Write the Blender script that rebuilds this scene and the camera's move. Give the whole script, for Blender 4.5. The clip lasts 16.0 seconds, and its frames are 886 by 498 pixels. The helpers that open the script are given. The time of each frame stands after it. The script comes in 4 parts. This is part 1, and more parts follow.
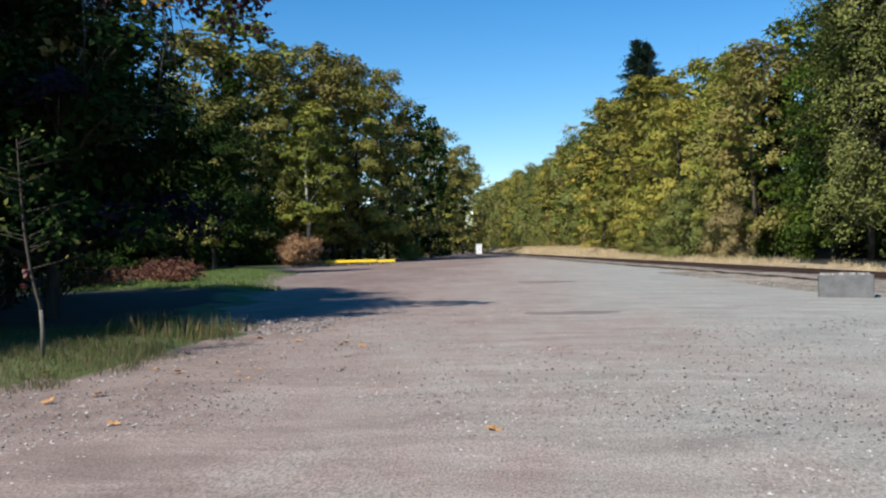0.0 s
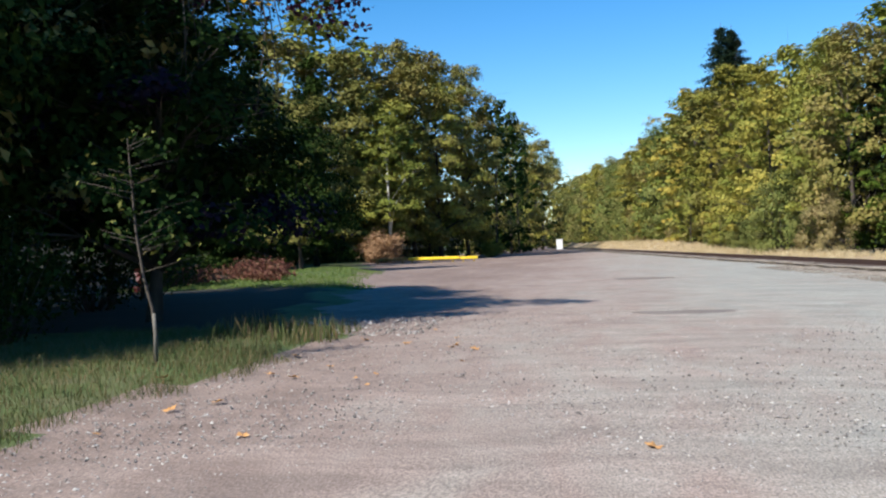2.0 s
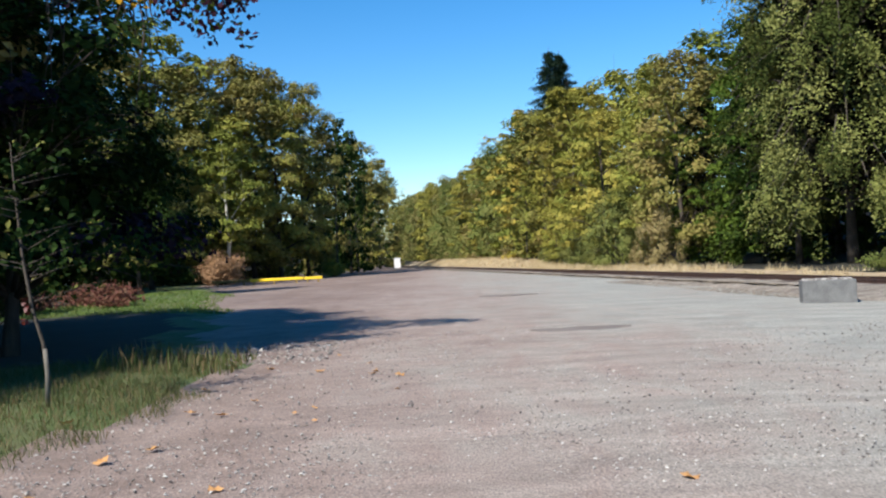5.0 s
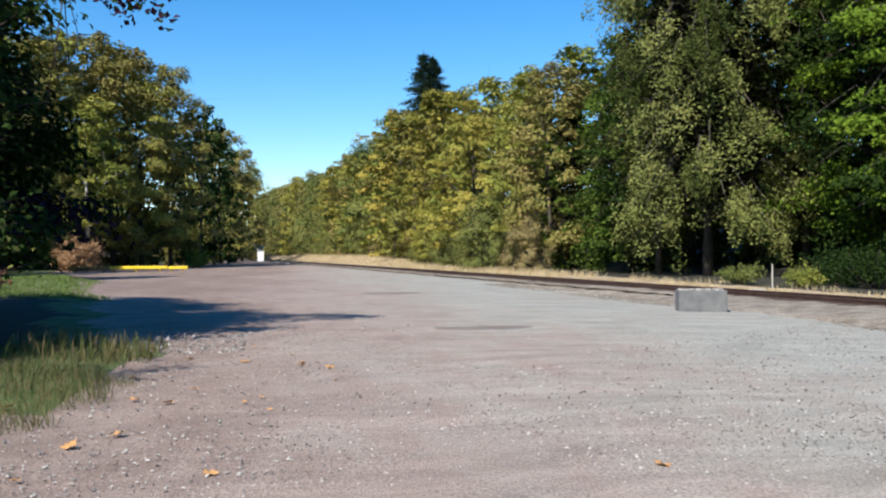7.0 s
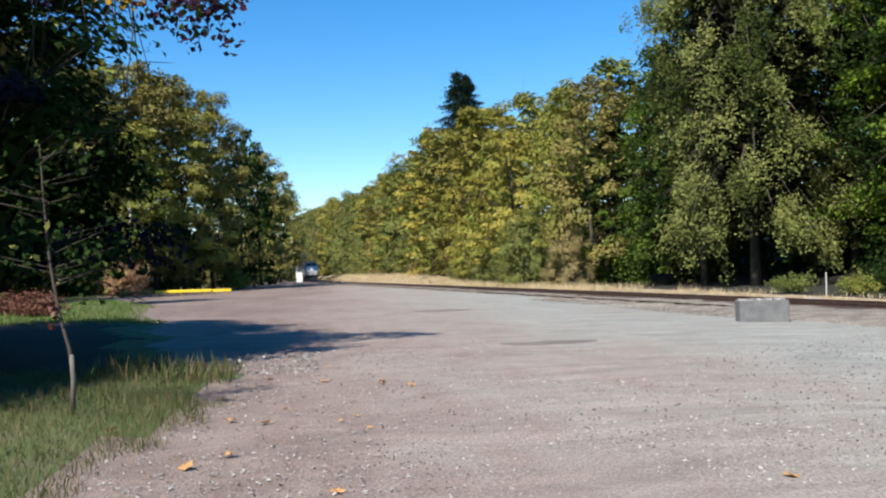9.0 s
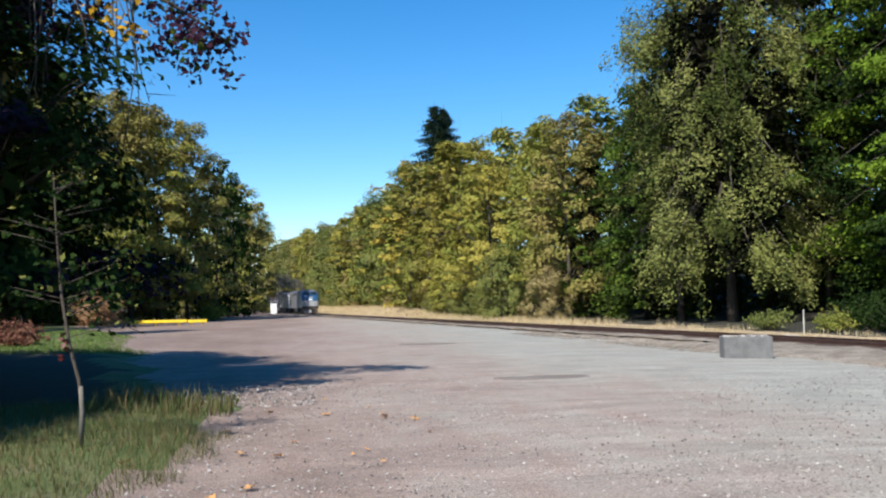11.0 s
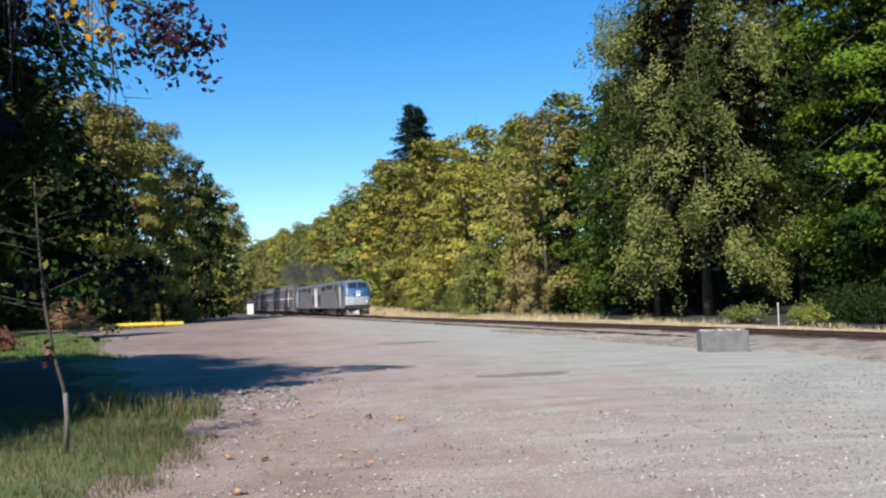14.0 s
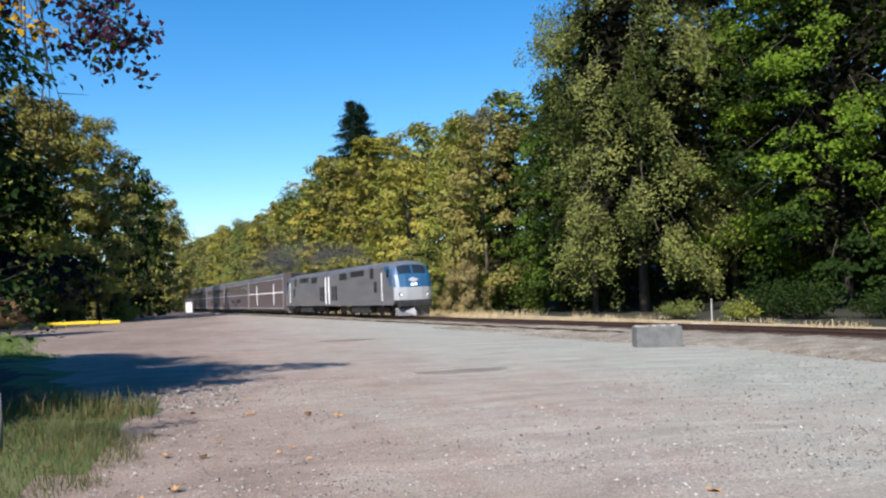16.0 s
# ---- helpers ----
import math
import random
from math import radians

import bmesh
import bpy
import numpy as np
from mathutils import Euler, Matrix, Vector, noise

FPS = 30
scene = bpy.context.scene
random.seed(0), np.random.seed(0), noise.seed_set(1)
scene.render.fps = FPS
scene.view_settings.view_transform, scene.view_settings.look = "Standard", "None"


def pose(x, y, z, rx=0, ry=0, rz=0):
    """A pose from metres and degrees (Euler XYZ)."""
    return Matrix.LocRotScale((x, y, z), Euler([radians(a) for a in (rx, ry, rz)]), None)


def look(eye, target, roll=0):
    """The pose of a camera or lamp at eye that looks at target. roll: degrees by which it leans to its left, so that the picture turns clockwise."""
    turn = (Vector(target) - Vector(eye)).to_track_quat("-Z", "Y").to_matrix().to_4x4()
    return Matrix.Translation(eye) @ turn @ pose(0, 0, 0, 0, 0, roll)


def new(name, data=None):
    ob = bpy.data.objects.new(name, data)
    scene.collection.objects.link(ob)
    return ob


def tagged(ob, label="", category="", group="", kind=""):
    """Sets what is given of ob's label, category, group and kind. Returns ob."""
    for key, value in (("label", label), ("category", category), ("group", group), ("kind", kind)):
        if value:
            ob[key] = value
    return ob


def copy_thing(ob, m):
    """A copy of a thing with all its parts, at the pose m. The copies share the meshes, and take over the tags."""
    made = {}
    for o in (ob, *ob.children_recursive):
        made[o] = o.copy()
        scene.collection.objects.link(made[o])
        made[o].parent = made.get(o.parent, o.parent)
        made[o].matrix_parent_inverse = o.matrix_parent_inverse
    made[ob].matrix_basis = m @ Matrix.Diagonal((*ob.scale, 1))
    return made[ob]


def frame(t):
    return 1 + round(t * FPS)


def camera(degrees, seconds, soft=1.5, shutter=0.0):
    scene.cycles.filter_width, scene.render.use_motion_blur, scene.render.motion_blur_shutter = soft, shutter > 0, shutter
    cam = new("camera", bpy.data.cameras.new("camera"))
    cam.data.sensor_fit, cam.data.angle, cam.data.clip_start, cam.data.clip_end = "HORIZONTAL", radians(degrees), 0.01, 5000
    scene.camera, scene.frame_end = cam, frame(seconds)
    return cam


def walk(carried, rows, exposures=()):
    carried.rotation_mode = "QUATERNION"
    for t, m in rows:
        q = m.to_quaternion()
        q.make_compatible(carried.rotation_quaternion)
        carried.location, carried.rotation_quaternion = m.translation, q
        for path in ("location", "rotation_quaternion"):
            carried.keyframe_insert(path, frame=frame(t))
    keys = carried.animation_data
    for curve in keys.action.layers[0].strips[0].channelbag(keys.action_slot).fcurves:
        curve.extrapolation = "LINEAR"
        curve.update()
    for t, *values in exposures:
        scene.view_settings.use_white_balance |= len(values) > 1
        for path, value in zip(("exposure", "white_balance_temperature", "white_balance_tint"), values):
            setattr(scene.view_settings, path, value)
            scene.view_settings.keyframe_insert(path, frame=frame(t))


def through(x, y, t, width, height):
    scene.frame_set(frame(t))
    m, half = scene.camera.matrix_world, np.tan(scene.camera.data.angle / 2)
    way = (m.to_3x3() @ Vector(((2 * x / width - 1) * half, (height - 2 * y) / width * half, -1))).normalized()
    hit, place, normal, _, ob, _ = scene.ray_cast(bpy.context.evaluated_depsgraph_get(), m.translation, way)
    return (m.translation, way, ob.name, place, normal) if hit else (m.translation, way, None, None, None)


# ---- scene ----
cam = camera(52.0, 16.0, soft=2.2)
PATH = [
    (0, (3.032, -0.986, 1.618), (2.848, 1.005, 1.615), -1.4),
    (0.5, (2.913, -0.817, 1.625), (2.673, 1.167, 1.696), -0.9),
    (1, (2.707, -0.647, 1.645), (2.413, 1.331, 1.608), -2.5),
    (1.5, (2.548, -0.618, 1.664), (2.217, 1.353, 1.587), -2.4),
    (2, (2.378, -0.47, 1.683), (2.026, 1.499, 1.676), -2.0),
    (2.5, (2.114, -0.422, 1.689), (1.924, 1.569, 1.656), -1.2),
    (3, (1.871, -0.429, 1.724), (1.779, 1.568, 1.646), -0.6),
    (3.2, (1.808, -0.349, 1.72), (1.7, 1.647, 1.644), -0.9),
    (5.3, (0.679, 0.185, 1.753), (0.744, 2.183, 1.776), -3.3),
    (5.5, (0.546, 0.146, 1.755), (0.661, 2.142, 1.749), -3.0),
    (6, (0.214, 0.071, 1.73), (0.436, 2.058, 1.775), -2.4),
    (6.5, (-0.121, 0.11, 1.724), (0.175, 2.087, 1.799), -0.8),
    (7, (-0.276, -0.1, 1.77), (0.049, 1.874, 1.777), -0.3),
    (7.5, (-0.479, -0.116, 1.806), (-0.169, 1.86, 1.84), -0.8),
    (8, (-0.657, -0.052, 1.764), (-0.393, 1.93, 1.833), -1.8),
    (8.5, (-0.803, -0.04, 1.768), (-0.564, 1.946, 1.79), -2.0),
    (9, (-0.96, -0.003, 1.762), (-0.708, 1.981, 1.808), -1.7),
    (9.2, (-1.025, -0.01, 1.757), (-0.766, 1.972, 1.826), -1.7),
    (11.5, (-1.535, -0.102, 1.807), (-1.212, 1.869, 1.924), -1.1),
    (12, (-1.58, -0.101, 1.802), (-1.247, 1.868, 1.917), -1.3),
    (12.5, (-1.564, -0.148, 1.81), (-1.225, 1.82, 1.926), -1.5),
    (13, (-1.56, -0.168, 1.83), (-1.214, 1.799, 1.943), -1.7),
    (13.5, (-1.561, -0.156, 1.842), (-1.207, 1.809, 1.954), -1.8),
    (14, (-1.559, -0.175, 1.843), (-1.196, 1.789, 1.953), -2.0),
    (14.5, (-1.562, -0.166, 1.836), (-1.19, 1.796, 1.945), -2.1),
    (15, (-1.555, -0.187, 1.84), (-1.174, 1.773, 1.948), -2.1),
    (15.5, (-1.552, -0.178, 1.841), (-1.145, 1.777, 1.948), -2.1),
    (16, (-1.543, -0.39, 1.85), (-1.056, 1.547, 1.949), -2.2),
]
walk(cam, [(t, look(eye, target, roll)) for t, eye, target, roll in PATH],
     [(0, 0.45), (0.5, 0.62), (1, 0.82), (1.5, 0.80), (2, 0.72), (2.5, 0.80), (3, 0.68), (5.5, 0.68), (9, 0.70), (16, 0.70)])

# ---- world and sun ----
SUN_FROM = Vector((-0.60, -0.80, 0.96)).normalized()
world = bpy.data.worlds.new("sky")
scene.world = world
world.use_nodes = True
wn = world.node_tree.nodes
sky = wn.new("ShaderNodeTexSky")
sky.sky_type, sky.sun_disc = "NISHITA", False
sky.sun_elevation = math.asin(SUN_FROM.z)
sky.sun_rotation = math.atan2(SUN_FROM.x, SUN_FROM.y)
sky.air_density, sky.dust_density, sky.ozone_density = 0.95, 0.08, 3.0
wn["Background"].inputs["Strength"].default_value = 0.112
deeper = wn.new("ShaderNodeHueSaturation")
deeper.inputs["Saturation"].default_value = 1.38
world.node_tree.links.new(sky.outputs[0], deeper.inputs["Color"])
world.node_tree.links.new(deeper.outputs[0], wn["Background"].inputs["Color"])
sun = new("sun", bpy.data.lights.new("sun", "SUN"))
sun.data.energy, sun.data.angle, sun.data.color = 5.0, radians(0.5), (1.0, 0.955, 0.88)
sun.matrix_world = look(SUN_FROM * 50, (0, 0, 0))


# ---- materials ----
def material(name, colours, scale=4.0, rough=0.8, metal=0.0, bump=0.0, fine=40.0, spread=0.25, island=0.0, through=0.0, stretch=(1, 1, 1), tree=0.0, gloss=0.5):
    """Colours mixed by a coarse noise, darkened and lightened by a fine one, with fine relief."""
    m = bpy.data.materials.new(name)
    m.use_nodes = True
    t, n, l = m.node_tree, m.node_tree.nodes, m.node_tree.links
    shader = n["Principled BSDF"]
    shader.inputs["Roughness"].default_value, shader.inputs["Metallic"].default_value = rough, metal
    shader.inputs["Specular IOR Level"].default_value = gloss
    place = n.new("ShaderNodeTexCoord")
    shape = n.new("ShaderNodeMapping")
    shape.inputs["Scale"].default_value = stretch
    l.new(place.outputs["Object"], shape.inputs["Vector"])
    coarse, grain = n.new("ShaderNodeTexNoise"), n.new("ShaderNodeTexNoise")
    coarse.inputs["Scale"].default_value, coarse.inputs["Detail"].default_value = scale, 5
    grain.inputs["Scale"].default_value, grain.inputs["Detail"].default_value = fine, 3
    for x in (coarse, grain):
        l.new(shape.outputs[0], x.inputs["Vector"])
    ramp = n.new("ShaderNodeValToRGB")
    marks = ramp.color_ramp.elements
    while len(marks) < len(colours):
        marks.new(0.5)
    for k, c in enumerate(colours):
        marks[k].position = 0.3 + 0.4 * k / max(1, len(colours) - 1)
        marks[k].color = (*c, 1)
    value = coarse.outputs["Fac"]
    if island:
        geo = n.new("ShaderNodeNewGeometry")
        mix = n.new("ShaderNodeMix")
        mix.inputs["Factor"].default_value = island
        l.new(value, mix.inputs["A"])
        l.new(geo.outputs["Random Per Island"], mix.inputs["B"])
        value = mix.outputs["Result"]
    if tree:
        info = n.new("ShaderNodeObjectInfo")
        mix = n.new("ShaderNodeMix")
        mix.inputs["Factor"].default_value = tree
        l.new(value, mix.inputs["A"])
        l.new(info.outputs["Random"], mix.inputs["B"])
        value = mix.outputs["Result"]
    l.new(value, ramp.inputs["Fac"])
    hsv = n.new("ShaderNodeHueSaturation")
    l.new(ramp.outputs["Color"], hsv.inputs["Color"])
    span = n.new("ShaderNodeMapRange")
    span.inputs["From Min"].default_value, span.inputs["From Max"].default_value = 0.3, 0.7
    span.inputs["To Min"].default_value, span.inputs["To Max"].default_value = 1 - spread, 1 + spread
    l.new(grain.outputs["Fac"], span.inputs["Value"])
    l.new(span.outputs[0], hsv.inputs["Value"])
    l.new(hsv.outputs[0], shader.inputs["Base Color"])
    if bump:
        b = n.new("ShaderNodeBump")
        b.inputs["Strength"].default_value, b.inputs["Distance"].default_value = 0.6, bump
        l.new(grain.outputs["Fac"], b.inputs["Height"])
        l.new(b.outputs[0], shader.inputs["Normal"])
    if through:
        leaf = n.new("ShaderNodeBsdfTranslucent")
        mixed = n.new("ShaderNodeMixShader")
        mixed.inputs["Fac"].default_value = through
        l.new(hsv.outputs[0], leaf.inputs["Color"])
        l.new(shader.outputs[0], mixed.inputs[1])
        l.new(leaf.outputs[0], mixed.inputs[2])
        l.new(mixed.outputs[0], n["Material Output"].inputs["Surface"])
    return m


def leafy(name, colours):
    return material(name, colours, scale=0.35, rough=0.7, fine=3.0, spread=0.26, island=0.2, through=0.16, tree=0.3, gloss=0.04)


GRAVEL = material("gravel", [(0.175, 0.122, 0.098), (0.255, 0.196, 0.165), (0.280, 0.250, 0.213), (0.275, 0.268, 0.234)], 0.22, 0.95, bump=0.012, fine=55, spread=0.42, stretch=(1, 0.45, 1))


def browner_by_the_verge(m):
    """Dirt lies in the gravel towards the wooded side, and wheels have left long streaks."""
    n, l = m.node_tree.nodes, m.node_tree.links
    place, ramp = n["Texture Coordinate"], n["Color Ramp"]
    old = ramp.inputs["Fac"].links[0].from_socket
    split, span, blend = n.new("ShaderNodeSeparateXYZ"), n.new("ShaderNodeMapRange"), n.new("ShaderNodeMix")
    span.inputs["From Min"].default_value, span.inputs["From Max"].default_value = -4, 10
    span.inputs["To Min"].default_value, span.inputs["To Max"].default_value = 0.30, 0.69
    l.new(place.outputs["Object"], split.inputs[0])
    l.new(split.outputs["X"], span.inputs["Value"])
    streak, shape = n.new("ShaderNodeTexNoise"), n.new("ShaderNodeMapping")
    shape.inputs["Scale"].default_value = (0.9, 0.4, 1)
    shape.inputs["Rotation"].default_value = (0, 0, 0.9)
    streak.inputs["Distortion"].default_value = 0.6
    streak.inputs["Scale"].default_value, streak.inputs["Detail"].default_value = 1.6, 6
    l.new(place.outputs["Object"], shape.inputs["Vector"])
    l.new(shape.outputs[0], streak.inputs["Vector"])
    both = n.new("ShaderNodeMix")
    both.inputs["Factor"].default_value = 0.42
    l.new(old, both.inputs["A"])
    l.new(streak.outputs["Fac"], both.inputs["B"])
    blend.inputs["Factor"].default_value = 0.58
    l.new(both.outputs["Result"], blend.inputs["A"])
    l.new(span.outputs[0], blend.inputs["B"])
    l.new(blend.outputs["Result"], ramp.inputs["Fac"])
    for mark, q in zip(ramp.color_ramp.elements, (0.36, 0.45, 0.53, 0.60)):
        mark.position = q
    # raked and driven-over bands, finer than the streaks
    rut, lie = n.new("ShaderNodeTexNoise"), n.new("ShaderNodeMapping")
    lie.inputs["Scale"].default_value = (0.8, 2.3, 1)
    lie.inputs["Rotation"].default_value = (0, 0, -0.22)
    rut.inputs["Scale"].default_value, rut.inputs["Detail"].default_value, rut.inputs["Roughness"].default_value = 0.6, 9, 0.72
    rut.inputs["Distortion"].default_value = 0.9
    l.new(place.outputs["Object"], lie.inputs["Vector"])
    l.new(lie.outputs[0], rut.inputs["Vector"])
    deep, times = n.new("ShaderNodeMapRange"), n.new("ShaderNodeMath")
    deep.inputs["From Min"].default_value, deep.inputs["From Max"].default_value = 0.32, 0.68
    deep.inputs["To Min"].default_value, deep.inputs["To Max"].default_value = 0.74, 1.22
    times.operation = "MULTIPLY"
    hue = n["Hue/Saturation/Value"]
    fine = hue.inputs["Value"].links[0].from_socket
    l.new(rut.outputs["Fac"], deep.inputs["Value"])
    l.new(fine, times.inputs[0])
    l.new(deep.outputs[0], times.inputs[1])
    l.new(times.outputs[0], hue.inputs["Value"])


browner_by_the_verge(GRAVEL)
PEBBLE = material("pebble", [(0.13, 0.115, 0.105), (0.24, 0.21, 0.19), (0.38, 0.36, 0.33)], 3, 0.9, island=0.8)
BALLAST = material("ballast", [(0.125, 0.10, 0.077), (0.20, 0.168, 0.134), (0.265, 0.232, 0.192)], 1.6, 0.95, bump=0.08, fine=12, spread=0.45)
# forest soil, the wood's deep shade put into its near-black colour
SOIL = material("forest_soil_with_shade", [(0.012, 0.013, 0.007), (0.028, 0.024, 0.013)], 0.3, 1.0, bump=0.05, fine=8)
TURF = material("turf", [(0.05, 0.085, 0.018), (0.08, 0.11, 0.03), (0.13, 0.12, 0.06)], 0.7, 0.95, bump=0.03, fine=30, spread=0.4)
GRASS = material("grass_blades", [(0.045, 0.078, 0.012), (0.085, 0.10, 0.022), (0.19, 0.125, 0.06)], 0.6, 0.7, island=0.5, through=0.3)
LUSH = material("lush_grass", [(0.085, 0.15, 0.02), (0.12, 0.19, 0.028), (0.17, 0.20, 0.05)], 0.6, 0.7, island=0.5, through=0.3)
STRAW = material("dry_grass", [(0.36, 0.27, 0.14), (0.50, 0.40, 0.23), (0.60, 0.50, 0.31)], 0.5, 0.8, island=0.5, through=0.25)
DRYBANK = material("dry_bank", [(0.22, 0.155, 0.09), (0.34, 0.255, 0.155), (0.44, 0.35, 0.225)], 0.4, 0.95, bump=0.05, fine=9, spread=0.35)
FERN = material("rusty_fern", [(0.10, 0.03, 0.02), (0.18, 0.06, 0.038), (0.13, 0.075, 0.035)], 0.8, 0.8, island=0.5, through=0.2)
RUSSET = material("russet_bush", [(0.26, 0.15, 0.075), (0.38, 0.23, 0.12)], 0.8, 0.8, island=0.6, through=0.2)
BARK = material("bark", [(0.035, 0.027, 0.02), (0.08, 0.064, 0.05)], 2.0, 0.9, bump=0.03, fine=12, stretch=(1, 1, 0.25))
PALEBARK = material("pale_bark", [(0.42, 0.40, 0.36), (0.58, 0.56, 0.52)], 2.0, 0.85, bump=0.01, fine=10, stretch=(1, 1, 3))
L_MAPLE = leafy("maple_leaves", [(0.11, 0.145, 0.028), (0.225, 0.235, 0.050), (0.35, 0.295, 0.064)])
L_GOLD = leafy("golden_leaves", [(0.18, 0.18, 0.035), (0.33, 0.27, 0.055), (0.45, 0.31, 0.062)])
L_OLIVE = leafy("olive_leaves", [(0.115, 0.125, 0.034), (0.20, 0.19, 0.052), (0.25, 0.19, 0.068)])
# leaf green with the wood's deep shade put into its near-black tone
L_DEEP = leafy("deep_green_shade_leaves", [(0.014, 0.030, 0.008), (0.024, 0.044, 0.009), (0.046, 0.068, 0.012)])
L_GREEN = leafy("bright_green_leaves", [(0.05, 0.09, 0.010), (0.10, 0.16, 0.016), (0.20, 0.25, 0.03)])
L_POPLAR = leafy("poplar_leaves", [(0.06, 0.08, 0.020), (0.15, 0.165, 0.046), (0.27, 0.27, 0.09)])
L_WILLOW = leafy("willow_leaves", [(0.12, 0.15, 0.04), (0.19, 0.195, 0.06), (0.27, 0.23, 0.085)])
L_TAN = leafy("tan_bush_leaves", [(0.18, 0.16, 0.06), (0.29, 0.235, 0.105), (0.36, 0.26, 0.13)])
L_FIR = leafy("fir_needles", [(0.016, 0.032, 0.018), (0.03, 0.05, 0.028)])
# reddish leaves, the purplish dark of backlighting put into their colour
L_RED = leafy("reddish_backlit_leaves", [(0.012, 0.010, 0.016), (0.026, 0.016, 0.03), (0.055, 0.02, 0.035)])
L_YELLOW = leafy("yellow_leaves", [(0.35, 0.20, 0.02), (0.50, 0.32, 0.03)])
# darker copy of the poplar's leaf colour, with shade put into it
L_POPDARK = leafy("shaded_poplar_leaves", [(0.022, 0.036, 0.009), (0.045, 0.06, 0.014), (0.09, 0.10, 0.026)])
L_MIDGREEN = leafy("mid_green_leaves", [(0.024, 0.05, 0.010), (0.05, 0.09, 0.014), (0.10, 0.14, 0.022)])
L_INNER = leafy("inner_shade_leaves", [(0.010, 0.011, 0.006), (0.020, 0.018, 0.010)])
CONCRETE = material("concrete", [(0.10, 0.10, 0.10), (0.16, 0.16, 0.155)], 3.0, 0.9, bump=0.006, fine=45, spread=0.15)
STEEL = material("rail_steel", [(0.06, 0.035, 0.028), (0.11, 0.065, 0.05)], 3.0, 0.6, metal=0.5, bump=0.004)
TIMBER = material("sleeper_timber", [(0.05, 0.04, 0.035), (0.10, 0.08, 0.065)], 3.0, 0.9, bump=0.01, fine=30, stretch=(1, 6, 1))
YELLOW = material("yellow_paint", [(0.75, 0.52, 0.02), (0.85, 0.62, 0.03)], 1.5, 0.45, bump=0.002, spread=0.1)
OLDYELLOW = material("faded_yellow_paint", [(0.20, 0.13, 0.03), (0.30, 0.20, 0.04)], 1.5, 0.6, bump=0.002, spread=0.2)
WHITE = material("white_paint", [(0.74, 0.75, 0.76), (0.82, 0.82, 0.82)], 2.0, 0.5, spread=0.06)
DARK = material("dark_steel", [(0.02, 0.02, 0.022), (0.045, 0.042, 0.04)], 2.0, 0.6, metal=0.3)
SILVER = material("silver_paint", [(0.155, 0.15, 0.16), (0.205, 0.20, 0.21)], 0.8, 0.5, metal=0.4, spread=0.08, stretch=(0.3, 1, 2))
LIGHTSILVER = material("light_silver_paint", [(0.33, 0.335, 0.35), (0.40, 0.405, 0.42)], 0.8, 0.35, metal=0.1, spread=0.06)
STAINLESS = material("stainless_fluting", [(0.105, 0.078, 0.080), (0.14, 0.105, 0.107)], 0.7, 0.6, metal=0.3, bump=0.004, fine=20, spread=0.12, stretch=(0.1, 1, 3))
BLUE = material("blue_paint", [(0.016, 0.07, 0.155), (0.025, 0.095, 0.20)], 1.0, 0.35, spread=0.06)
TRAINROOF = material("grey_roof_paint", [(0.07, 0.075, 0.09), (0.11, 0.115, 0.135)], 0.8, 0.6, spread=0.15)
GLASS = material("tinted_glass", [(0.012, 0.02, 0.03), (0.02, 0.03, 0.045)], 1.0, 0.08, spread=0.05)
WRAP = material("stem_guard", [(0.10, 0.09, 0.075), (0.165, 0.15, 0.125)], 3.0, 0.9, spread=0.25)
REDDISH = material("red_leaves", [(0.06, 0.007, 0.005), (0.10, 0.012, 0.008)], 4.0, 0.6)


def glow(name, colour, power):
    m = bpy.data.materials.new(name)
    m.use_nodes = True
    s = m.node_tree.nodes["Principled BSDF"]
    s.inputs["Emission Color"].default_value, s.inputs["Emission Strength"].default_value = (*colour, 1), power
    return m


HEADLIGHT = glow("lit_headlight", (1.0, 0.97, 0.9), 2.2)


SMOKE = material("soot", [(0.045, 0.045, 0.052), (0.09, 0.09, 0.10)], 0.5, 1.0, island=0.5, gloss=0.0)


# ---- building helpers ----
def mesh_from(name, verts, faces, mats, smooth=False, slots=None):
    me = bpy.data.meshes.new(name)
    me.from_pydata([tuple(v) for v in verts], [], [tuple(f) for f in faces])
    for m in mats if isinstance(mats, (list, tuple)) else [mats]:
        me.materials.append(m)
    if slots is not None:
        me.polygons.foreach_set("material_index", slots)
    if smooth:
        me.polygons.foreach_set("use_smooth", [True] * len(me.polygons))
    me.update()
    return me


def part(name, bm, mat, parent=None, label="", m=None):
    """Links a bmesh (or a ready mesh) as one object, under its parent where there is one."""
    if isinstance(bm, bpy.types.Mesh):
        me = bm
    else:
        me = bpy.data.meshes.new(name)
        bm.normal_update()
        bm.to_mesh(me)
        bm.free()
        me.materials.append(mat)
    ob = new(name, me)
    ob.parent = parent
    if m is not None:
        ob.matrix_basis = m
    if label:
        tagged(ob, label)
    return ob


def thing(name, label, category, group="", m=None, kind=""):
    ob = new(name)
    ob.empty_display_size = 0.2
    if m is not None:
        ob.matrix_basis = m
    return tagged(ob, label, category, group, kind)


